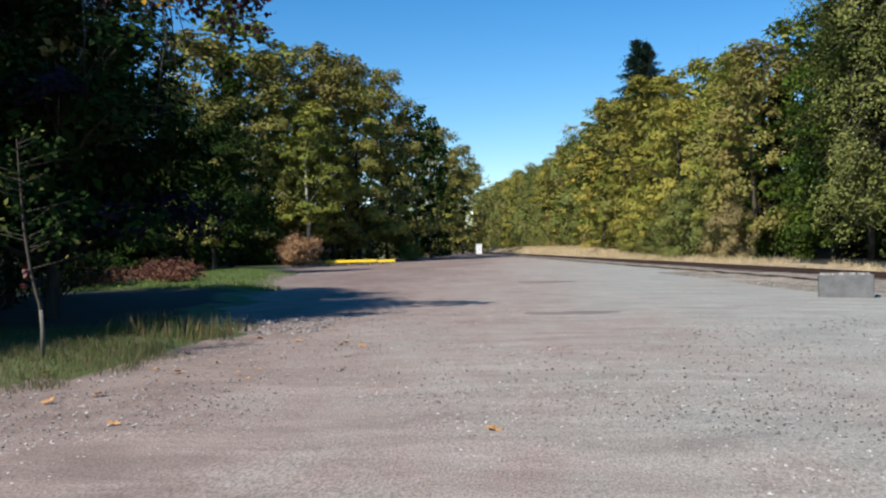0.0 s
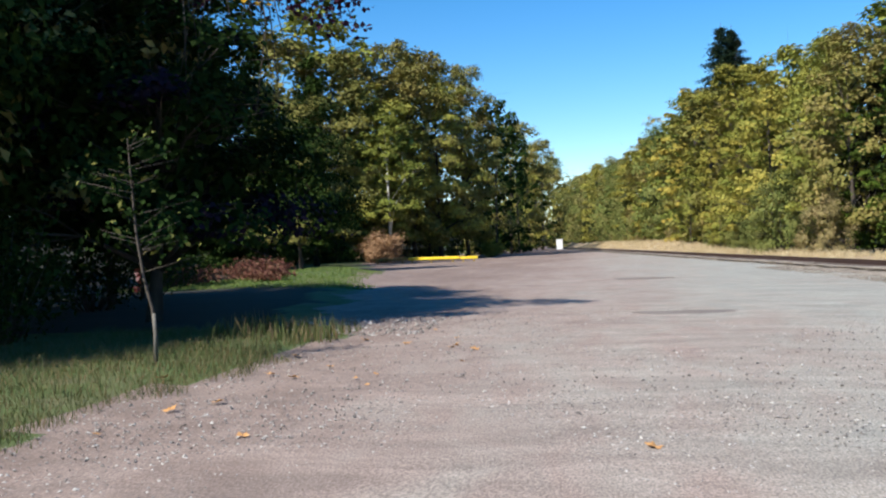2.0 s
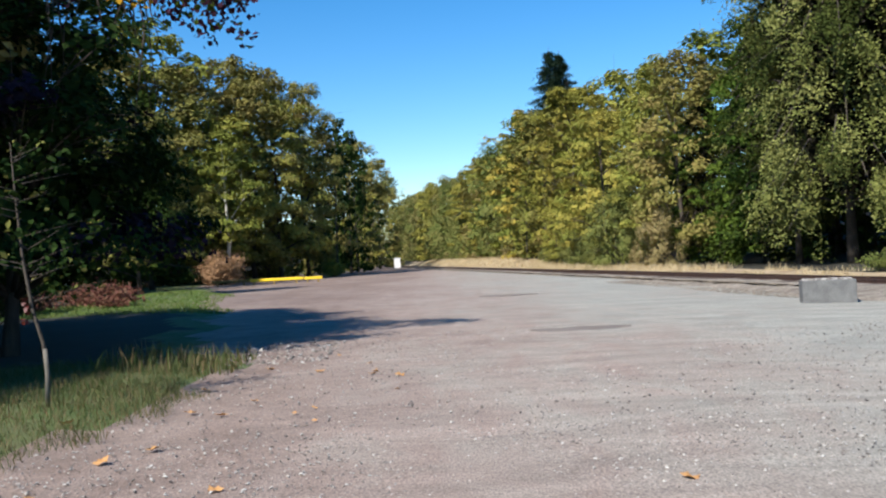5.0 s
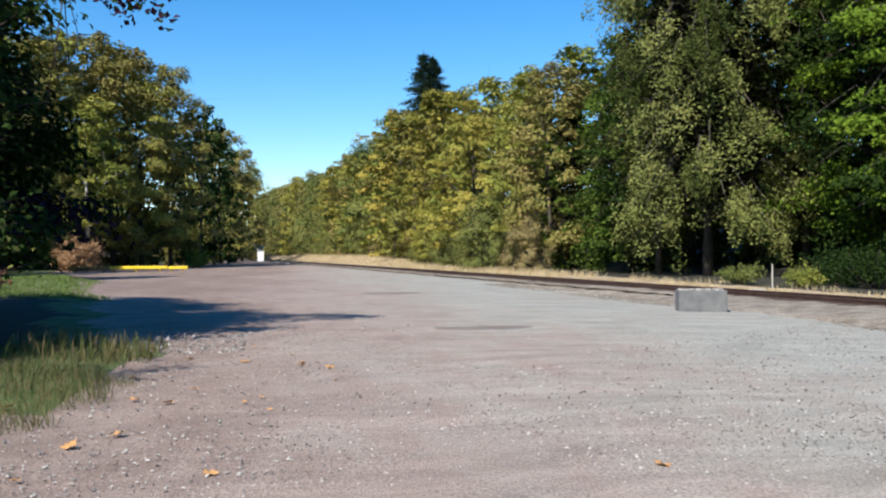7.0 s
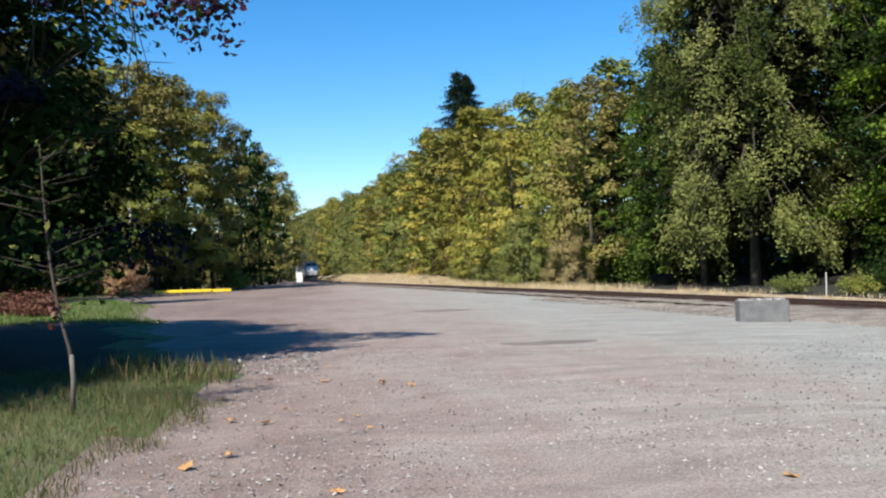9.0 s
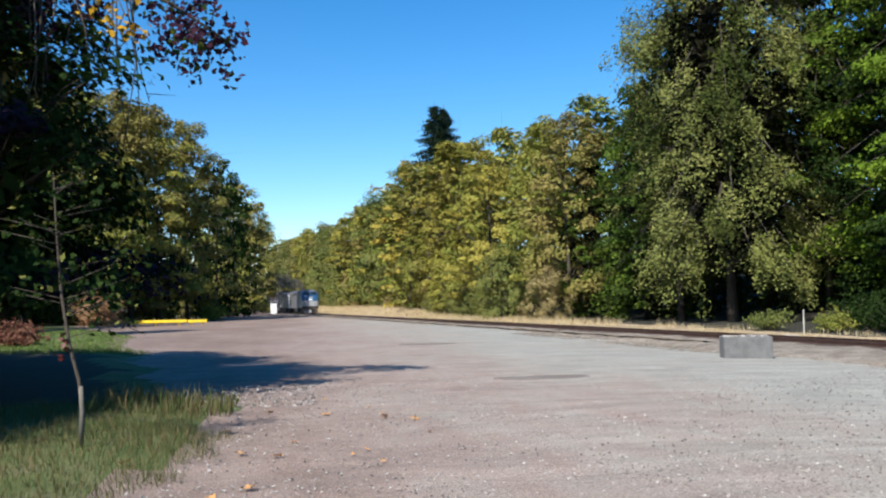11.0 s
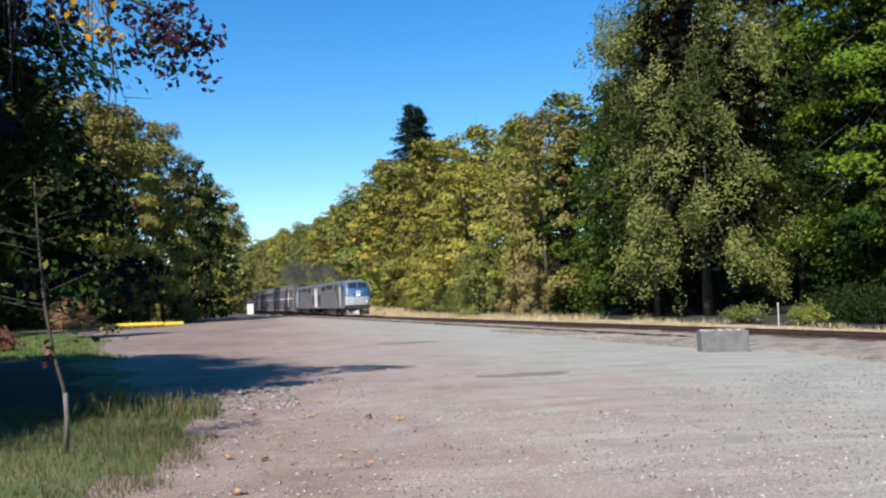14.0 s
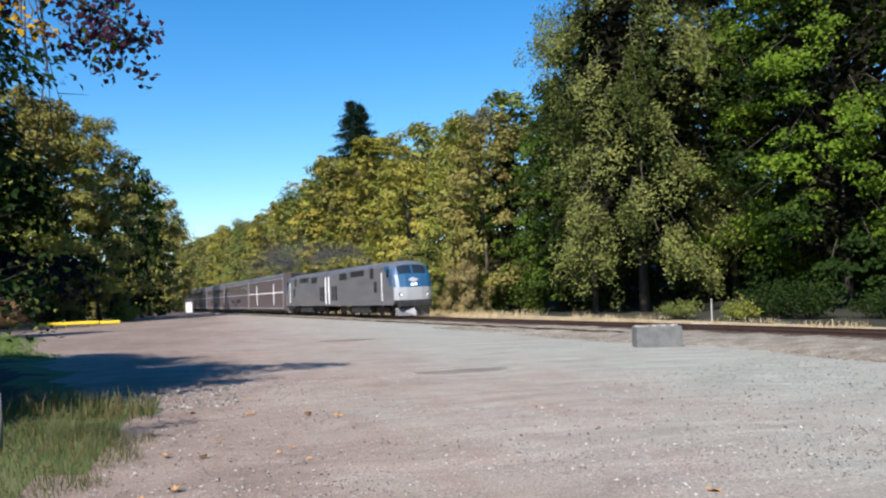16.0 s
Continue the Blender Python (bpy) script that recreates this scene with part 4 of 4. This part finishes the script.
def stones(name, label, n, region, sizes, seed, keep, mat=PEBBLE):
    rng = np.random.default_rng(seed)
    at = scatter(rng, n, *region, keep)
    corners = np.array([(1, 0, 0), (-1, 0, 0), (0, 1, 0), (0, -1, 0), (0, 0, 1), (0, 0, -1)], float)
    tris = np.array([(0, 2, 4), (2, 1, 4), (1, 3, 4), (3, 0, 4), (2, 0, 5), (1, 2, 5), (3, 1, 5), (0, 3, 5)])
    size = sizes[0] + (sizes[1] - sizes[0]) * rng.random(n) ** 3
    a = rng.uniform(0, 6.28, n)
    shape = corners[None] * (size[:, None] * rng.uniform(0.6, 1.2, (n, 3)) * [1, 1, 0.6])[:, None]
    shape += rng.normal(size=shape.shape) * size[:, None, None] * 0.18
    c, s = np.cos(a)[:, None], np.sin(a)[:, None]
    shape = np.stack([shape[..., 0] * c - shape[..., 1] * s, shape[..., 0] * s + shape[..., 1] * c, shape[..., 2]], -1)
    pts = (shape + at[:, None] + [0, 0, 0.01]).reshape(-1, 3)
    faces = (tris[None] + 6 * np.arange(n)[:, None, None]).reshape(-1, 3)
    tagged(new(name, mesh_from(name, pts.tolist(), faces.tolist(), mat)), label, "stones", kind="stuff")


inside = lambda x, y, r: verge(y) - x < 0.2 and abs(x) < 2 + 0.75 * y and r < 1.2 / (1 + 0.02 * y)
stones("loose_gravel", "loose grey and brown gravel stones on the lot", 18000, (-5, 13, 2.2, 22), (0.005, 0.026), 111, inside)
stones("foreground_gravel", "coarser grey gravel stones close to the path", 9000, (-3.2, 6.5, 2.2, 9.5), (0.006, 0.022), 115, inside)
stones("pale_rubble", "pale broken stones at the verge's end", 900, (-4.6, -1.2, 16.4, 20.5), (0.012, 0.06), 112, lambda x, y, r: True)
stones("ballast_stones", "loose ballast stones on the track's shoulder", 13000, (10, 22, 12, 50), (0.02, 0.05), 113, lambda x, y, r: -5.1 < track_frame(x, y)[1] < -1.4, BALLAST)


def damp_patch(x, y, wide, deep, seed):
    rng = random.Random(seed)
    rim, hub = [], (x, y, land(x, y) + 0.045)
    for k in range(28):
        w = 2 * math.pi * k / 28
        r = 1 + 0.35 * noise.noise((math.cos(w) * 1.6, math.sin(w) * 1.6, seed)) + rng.uniform(-0.08, 0.08)
        px, py = x + wide * r * math.cos(w), y + deep * r * math.sin(w)
        rim.append((px, py, land(px, py) + 0.02))
    low = [(a, b, c - 0.08) for a, b, c in rim]
    faces = [(28, k, (k + 1) % 28) for k in range(28)] + [(k, 29 + k, 29 + (k + 1) % 28, (k + 1) % 28) for k in range(28)]
    tagged(new("damp_patch", mesh_from("damp_patch", rim + [hub] + low, faces, DAMP)), "dark damp patch in the gravel lot", "patch", "damp patches", kind="structure")


DAMP = material("damp_gravel", [(0.13, 0.105, 0.09), (0.20, 0.17, 0.145)], 0.9, 0.85, bump=0.012, fine=55, spread=0.35)
damp_patch(4.1, 20.5, 1.15, 0.55, 3)
damp_patch(3.8, 39, 1.3, 0.7, 5)
stones("block_rubble", "pale stone crumbs beside the concrete block", 50, (13.1, 14.6, 25.4, 26.4), (0.02, 0.07), 114, lambda x, y, r: True)


def fallen_leaves():
    rng = np.random.default_rng(121)
    spots = [(-1.06, 14.9), (0.27, 13.94), (-2.19, 11.3), (-3.43, 10.66), (2.71, 6.97), (-1.98, 9.14), (-2.3, 8.64), (-1.75, 11.0), (-2.5, 13.3), (-2.0, 15.6)]
    spots += [(rng.uniform(-3.2, 0.5), rng.uniform(7, 20)) for _ in range(12)]
    first = None
    for k, (x, y) in enumerate(spots):
        size = 0.09 if k < 10 else rng.uniform(0.04, 0.08)
        m = pose(x, y, land(x, y) + 0.02, rng.uniform(-15, 15), rng.uniform(-15, 15), rng.uniform(0, 360)) @ Matrix.Scale(size, 4)
        if first is None:
            bm = bmesh.new()
            outline = []
            for j in range(20):
                w = 2 * math.pi * j / 20
                r = 1.0 - 0.42 * abs(math.sin(2.5 * w)) + (0.25 if j == 10 else 0)
                outline.append(bm.verts.new((r * math.cos(w), r * math.sin(w), 0.18 * r * r + 0.1 * math.sin(3 * w))))
            hub = bm.verts.new((0, 0, 0))
            hub_low = bm.verts.new((0, 0, -0.06))
            for j in range(20):
                bm.faces.new((hub, outline[j], outline[(j + 1) % 20]))
                bm.faces.new((hub_low, outline[(j + 1) % 20], outline[j]))
            first = part("fallen_leaf", bm, L_FALLEN)
            first.matrix_basis = m
            tagged(first, "curled orange-brown maple leaf lying on gravel", "leaf", "fallen leaves")
        else:
            ob = new("fallen_leaf", first.data)
            ob.matrix_basis = m
            tagged(ob, "curled orange-brown maple leaf lying on gravel", "leaf", "fallen leaves")


L_FALLEN = material("fallen_leaf", [(0.36, 0.165, 0.05), (0.52, 0.29, 0.11)], 2.0, 0.7, spread=0.2)
fallen_leaves()


# ---- the train ----
def loft(name, slices, mats, seg_mats, cap_mat=0):
    """A closed skin over equal outlines, one material index for each edge of the outline."""
    n = len(slices[0])
    verts = [v for sl in slices for v in sl]
    faces, slots = [], []
    for k in range(len(slices) - 1):
        for i in range(n):
            j = (i + 1) % n
            faces.append((k * n + i, k * n + j, (k + 1) * n + j, (k + 1) * n + i))
            slots.append(seg_mats[i])
    faces += [tuple(range(n))[::-1], tuple(range((len(slices) - 1) * n, len(slices) * n))]
    slots += [cap_mat, cap_mat]
    me = mesh_from(name, verts, faces, mats, False, slots)
    bm = bmesh.new()
    bm.from_mesh(me)
    bmesh.ops.recalc_face_normals(bm, faces=bm.faces)
    bm.to_mesh(me)
    bm.free()
    return me


def bogie(parent, x, axles, radius, frame_z=0.62):
    f = part("bogie", box(x - 1.75, x + 1.75, -1.12, -0.98, frame_z - 0.14, frame_z + 0.16, 0.03), DARK, parent)
    bm = bmesh.new()
    bm.from_mesh(f.data)
    box(x - 1.75, x + 1.75, 0.98, 1.12, frame_z - 0.14, frame_z + 0.16, 0.03, bm)
    box(x - 0.3, x + 0.3, -1.1, 1.1, frame_z - 0.1, frame_z + 0.2, 0.03, bm)
    for a in axles:
        for y in (-1.14, 1.0):
            box(x + a - 0.2, x + a + 0.2, y, y + 0.14, frame_z - 0.28, frame_z + 0.06, 0.02, bm)
    bm.to_mesh(f.data)
    bm.free()
    for a in axles:
        for y in (-0.76, 0.76):
            part("wheel", disc(radius, 0.13, "y", 20, (x + a, y, radius), 0.02), STEEL, f)


def locomotive():
    t = thing("locomotive", "silver and blue diesel locomotive hauling a passenger train", "locomotive", "locomotives")
    outline = [(-0.35, 0.95, 4), (-0.06, 1.10, 4), (-0.02, 1.32, 1), (0.0, 1.5, 1), (-0.03, 2.30, 2), (-0.40, 3.25, 2), (-0.86, 4.05, 3), (-1.4, 4.30, 3), (-2.2, 4.38, 3), (-4.2, 4.38, 0), (-4.2, 0.95, 0)]

    def at(y, x, z):
        q = abs(y) / 1.525
        front = max(0.0, 1 + x / 2.6)
        return Vector((x - 0.42 * q ** 4 * front, y, z - (0.42 * q ** 4 if z > 4.0 else 0)))

    slices = [[at(y, x, z) for x, z, _ in outline] for y in (-1.525, -1.38, -1.15, -0.6, 0, 0.6, 1.15, 1.38, 1.525)]
    part("cab", loft("cab", slices, [SILVER, LIGHTSILVER, BLUE, TRAINROOF, DARK], [k for *_, k in outline]), None, t, "blue cab front over a pale silver nose")
    # long hood
    ring = [(-1.525, 0.95), (-1.525, 3.95), (-1.38, 4.20), (-1.0, 4.36), (1.0, 4.36), (1.38, 4.20), (1.525, 3.95), (1.525, 0.95)]
    me = loft("hood", [[Vector((x, y, z)) for y, z in ring] for x in (-4.21, -20.6)], [SILVER, TRAINROOF], [0, 1, 1, 1, 1, 1, 0, 0])
    part("hood", me, None, t)

    def on_slope(y, f, out):
        a, b = at(y, -0.40, 3.25), at(y, -0.86, 4.05)
        return a.lerp(b, f) + Vector((0.867, 0, 0.498)) * out

    for side in (-1, 1):
        ys = [side * v for v in (0.07, 0.45, 0.8, 1.12)]
        verts = [on_slope(y, f, o) for o in (0.004, 0.03) for f in (0.12, 0.93) for y in ys]
        faces = [(i + o, i + 1 + o, i + 5 + o, i + 4 + o) for o in (0, 8) for i in range(3)] + [(0, 8, 12, 4), (3, 11, 15, 7)] + [(i, i + 1, i + 9, i + 8) for i in (0, 1, 2, 4, 5, 6)]
        me = mesh_from("windscreen", verts, faces, GLASS)
        part("windscreen", me, None, t, "dark tinted windscreen pane")
        part("headlight", disc(0.085, 0.05, "x", 14, (-0.10, side * 0.13, 2.50)), HEADLIGHT, t, "lit round headlight")
        part("ditch_light", box(-0.22, -0.12, side * 1.05 - 0.13, side * 1.05 + 0.13, 1.62, 1.90, 0.03), DARK, t)
        part("ditch_lamp", disc(0.035, 0.04, "x", 12, (-0.105, side * 1.05, 1.76)), HEADLIGHT, t, "small lit ditch lamp")
        y = side * 1.53
        verts = [Vector((x, y + o, z)) for o in (-0.012, 0.012) for x, z in ((-0.95, 2.35), (-1.05, 3.3), (-1.5, 3.95), (-3.0, 3.95), (-2.0, 3.1), (-1.6, 2.6))]
        me = mesh_from("blue_panel", verts, [(0, 1, 2, 3, 4, 5)[::-1], (6, 7, 8, 9, 10, 11)] + [(i, (i + 1) % 6, 6 + (i + 1) % 6, 6 + i) for i in range(6)], BLUE)
        part("blue_panel", me, None, t, "blue painted cab side panel")
        part("cab_window", box(-2.15, -1.45, y - 0.018, y + 0.018, 3.12, 3.72, 0.0), GLASS, t)
        part("door", box(-4.05, -3.35, y - 0.015, y + 0.015, 1.25, 3.5, 0.01), SILVER, t)
        part("grab_rail", disc(0.035, 2.2, "z", 8, (-3.25, y + side * 0.06, 2.4)), WHITE, t)
        part("grab_rail", disc(0.06, 2.6, "z", 8, (-20.4, y + side * 0.06, 2.4)), WHITE, t)
        for x0, x1, z0, z1 in ((-6.6, -5.6, 3.15, 3.95), (-12.6, -8.4, 3.45, 3.92), (-16.5, -14.0, 3.3, 3.88), (-18.4, -17.6, 1.45, 2.75), (-19.6, -18.7, 1.45, 2.75), (-5.6, -4.8, 2.0, 2.8)):
            g = bmesh.new()
            z = z0
            while z < z1:
                box(x0, x1, y - 0.02, y + 0.02, z, z + 0.055, bm=g)
                z += 0.085
            part("grille", g, DARK, t, "dark louvred grille")
        part("step", box(-3.9, -3.4, side * 1.3 - 0.12, side * 1.3 + 0.12, 0.35, 0.42, 0.01), DARK, t)
    # plain emblem on the nose
    bm = bmesh.new()
    bmesh.ops.create_cone(bm, cap_ends=True, segments=4, radius1=0.36, radius2=0.36, depth=0.02)
    bmesh.ops.transform(bm, matrix=Matrix.Translation((-0.235, 0, 2.86)) @ Euler((0, radians(67), 0)).to_matrix().to_4x4() @ Matrix.Diagonal((0.6, 1.3, 1, 1)), verts=bm.verts)
    part("emblem", bm, LIGHTSILVER, t, "pale plain emblem on blue nose")
    # pilot, coupler, tank
    bm = box(-0.5, 0.10, -1.32, 1.32, 0.80, 1.22, 0.08)
    part("buffer_beam", bm, DARK, t)
    verts = [Vector(p) for p in ((-0.55, -1.4, 0.72), (0.05, 0, 0.72), (-0.55, 1.4, 0.72), (-0.5, -1.3, 0.14), (0.22, 0, 0.14), (-0.5, 1.3, 0.14), (-0.75, -1.4, 0.72), (-0.75, 1.4, 0.72), (-0.7, -1.3, 0.14), (-0.7, 1.3, 0.14))]
    part("plough", mesh_from("plough", verts, [(0, 3, 4, 1), (1, 4, 5, 2), (6, 0, 1, 2, 7), (8, 9, 5, 4, 3), (6, 8, 3, 0), (7, 2, 5, 9), (6, 7, 9, 8)], SILVER), None, t, "grey steel plough")
    part("coupler", box(-0.1, 0.55, -0.14, 0.14, 0.72, 1.0, 0.04), DARK, t)
    part("fuel_tank", box(-13.4, -7.6, -1.35, 1.35, 0.28, 0.98, 0.12), DARK, t)
    part("exhaust_stack", box(-13.0, -11.8, -0.35, 0.35, 4.34, 4.55, 0.03), DARK, t)
    part("roof_fan", disc(0.75, 0.14, "z", 20, (-16.0, 0, 4.42), 0.02), DARK, t)
    part("roof_fan", disc(0.75, 0.14, "z", 20, (-18.0, 0, 4.42), 0.02), DARK, t)
    part("horn", box(-3.4, -2.9, -0.3, 0.3, 4.38, 4.52, 0.03), DARK, t)
    bogie(t, -4.6, (-1.35, 1.35), 0.5)
    bogie(t, -16.3, (-1.35, 1.35), 0.5)
    return t


def coach(first=False):
    t = thing("baggage_coach" if first else "passenger_coach",
              "brownish silver two-storey coach with pale framing strips" if first else "brownish silver two-storey passenger coach with dark windows", "railway coach", "" if first else "coaches of the train")
    ring = [(-1.55, 0.55), (-1.55, 4.45), (-1.42, 4.74), (-1.0, 4.90), (0, 4.94), (1.0, 4.90), (1.42, 4.74), (1.55, 4.45), (1.55, 0.55), (1.2, 0.35), (-1.2, 0.35)]
    me = loft("body", [[Vector((x, y, z)) for y, z in ring] for x in (-0.35, -25.85)], [STAINLESS, TRAINROOF], [0, 1, 1, 1, 1, 1, 1, 0, 0, 0, 0])
    part("body", me, None, t)
    for side in (-1, 1):
        y = side * 1.555
        for z0, z1 in ((2.55, 2.68), (4.22, 4.30), (0.66, 0.76)):
            part("side_strip", box(-25.8, -0.4, y - 0.012, y + 0.012, z0, z1), WHITE if first and z0 == 2.55 else LIGHTSILVER, t, "pale strip along the side")
        if first:
            for x in (-6.5, -19.0):
                part("door_frame", box(x - 0.22, x + 0.22, y - 0.02, y + 0.02, 1.1, 3.7), WHITE, t, "white upright strip")
        else:
            for k in range(11):
                x = -2.4 - k * 2.1
                part("window", box(x - 0.62, x + 0.62, y - 0.016, y + 0.016, 3.30, 3.85), GLASS, t)
                if 2 < k < 9 and k != 5:
                    part("window", box(x - 0.5, x + 0.5, y - 0.016, y + 0.016, 1.45, 2.05), GLASS, t)
            part("door", box(-13.4, -12.4, y - 0.014, y + 0.014, 0.75, 2.5), TRAINROOF, t)
        for x in (-0.42, -25.78):
            part("corner_strip", box(x - 0.06, x + 0.06, y - 0.02, y + 0.02, 0.6, 4.45), LIGHTSILVER, t)
    for x in (-0.18, -26.02):
        part("gangway", box(x - 0.17, x + 0.17, -0.6, 0.6, 2.75, 4.85, 0.03), DARK, t)
        part("coupler", box(x - 0.3, x + 0.3, -0.13, 0.13, 0.65, 0.95, 0.03), DARK, t)
    part("underframe_box", box(-16.5, -9.5, -1.2, 1.2, 0.22, 0.40, 0.03), DARK, t)
    bogie(t, -3.6, (-1.3, 1.3), 0.46, 0.5)
    bogie(t, -22.6, (-1.3, 1.3), 0.46, 0.5)
    return t


def smoke_plume():
    """Thin exhaust haze in rigid puffs that goes along with the locomotives."""
    t = thing("exhaust_smoke", "thin dark diesel exhaust haze trailing over the train", "smoke")
    rng = np.random.default_rng(131)
    for k in range(30):
        f = k / 29
        size = 0.45 + 1.9 * f ** 0.6 * rng.uniform(0.6, 1.2)
        n = int(220 + 760 * f)
        pts = rng.normal(size=(n, 3)) * [1.5, 0.8, 0.75] * size * 0.6
        pts += [0.35 * math.sin(9 * f), 0, 0.25 * math.sin(17 * f)]
        me = leaf_mesh("puff", pts, rng.normal(size=pts.shape), rng.uniform(0.05, 0.12, n), SMOKE, rng, 0.9)
        tagged(part("puff", me, None, t, m=pose(-12.4 - 55 * f + rng.uniform(-2, 2) * f, rng.uniform(-1, 1) * (0.2 + 1.5 * f), 4.8 + 2.0 * f ** 0.5 + rng.uniform(-0.8, 1.8) * f ** 0.5)), kind="stuff")
    return t


TRAIN = []


def train():
    first = locomotive()
    TRAIN.append((first, 0.0))
    TRAIN.append((copy_thing(first, pose(0, 0, 0)), 21.35 + 20.7, 180))
    TRAIN.append((coach(True), 42.7))
    c = coach()
    TRAIN.append((c, 68.9))
    for k in range(1, 8):
        TRAIN.append((copy_thing(c, pose(0, 0, 0)), 68.9 + 26.2 * k))
    TRAIN.append((smoke_plume(), 0.0))


train()


def motions():
    turn = math.degrees(math.atan2(-TRACK_WAY.y, -TRACK_WAY.x))
    for ob, behind, *about in TRAIN:
        rows = []
        for t in (0, 4, 8, 12, 16):
            p = on_track(FRONT_AT_END + SPEED * (16 - t) + behind, 0, RAIL_Z)
            rows.append((t, pose(p.x, p.y, p.z, 0, 0, turn + sum(about))))
        walk(ob, rows)


FRONT_AT_END, SPEED = 67.6, 20.6
motions()
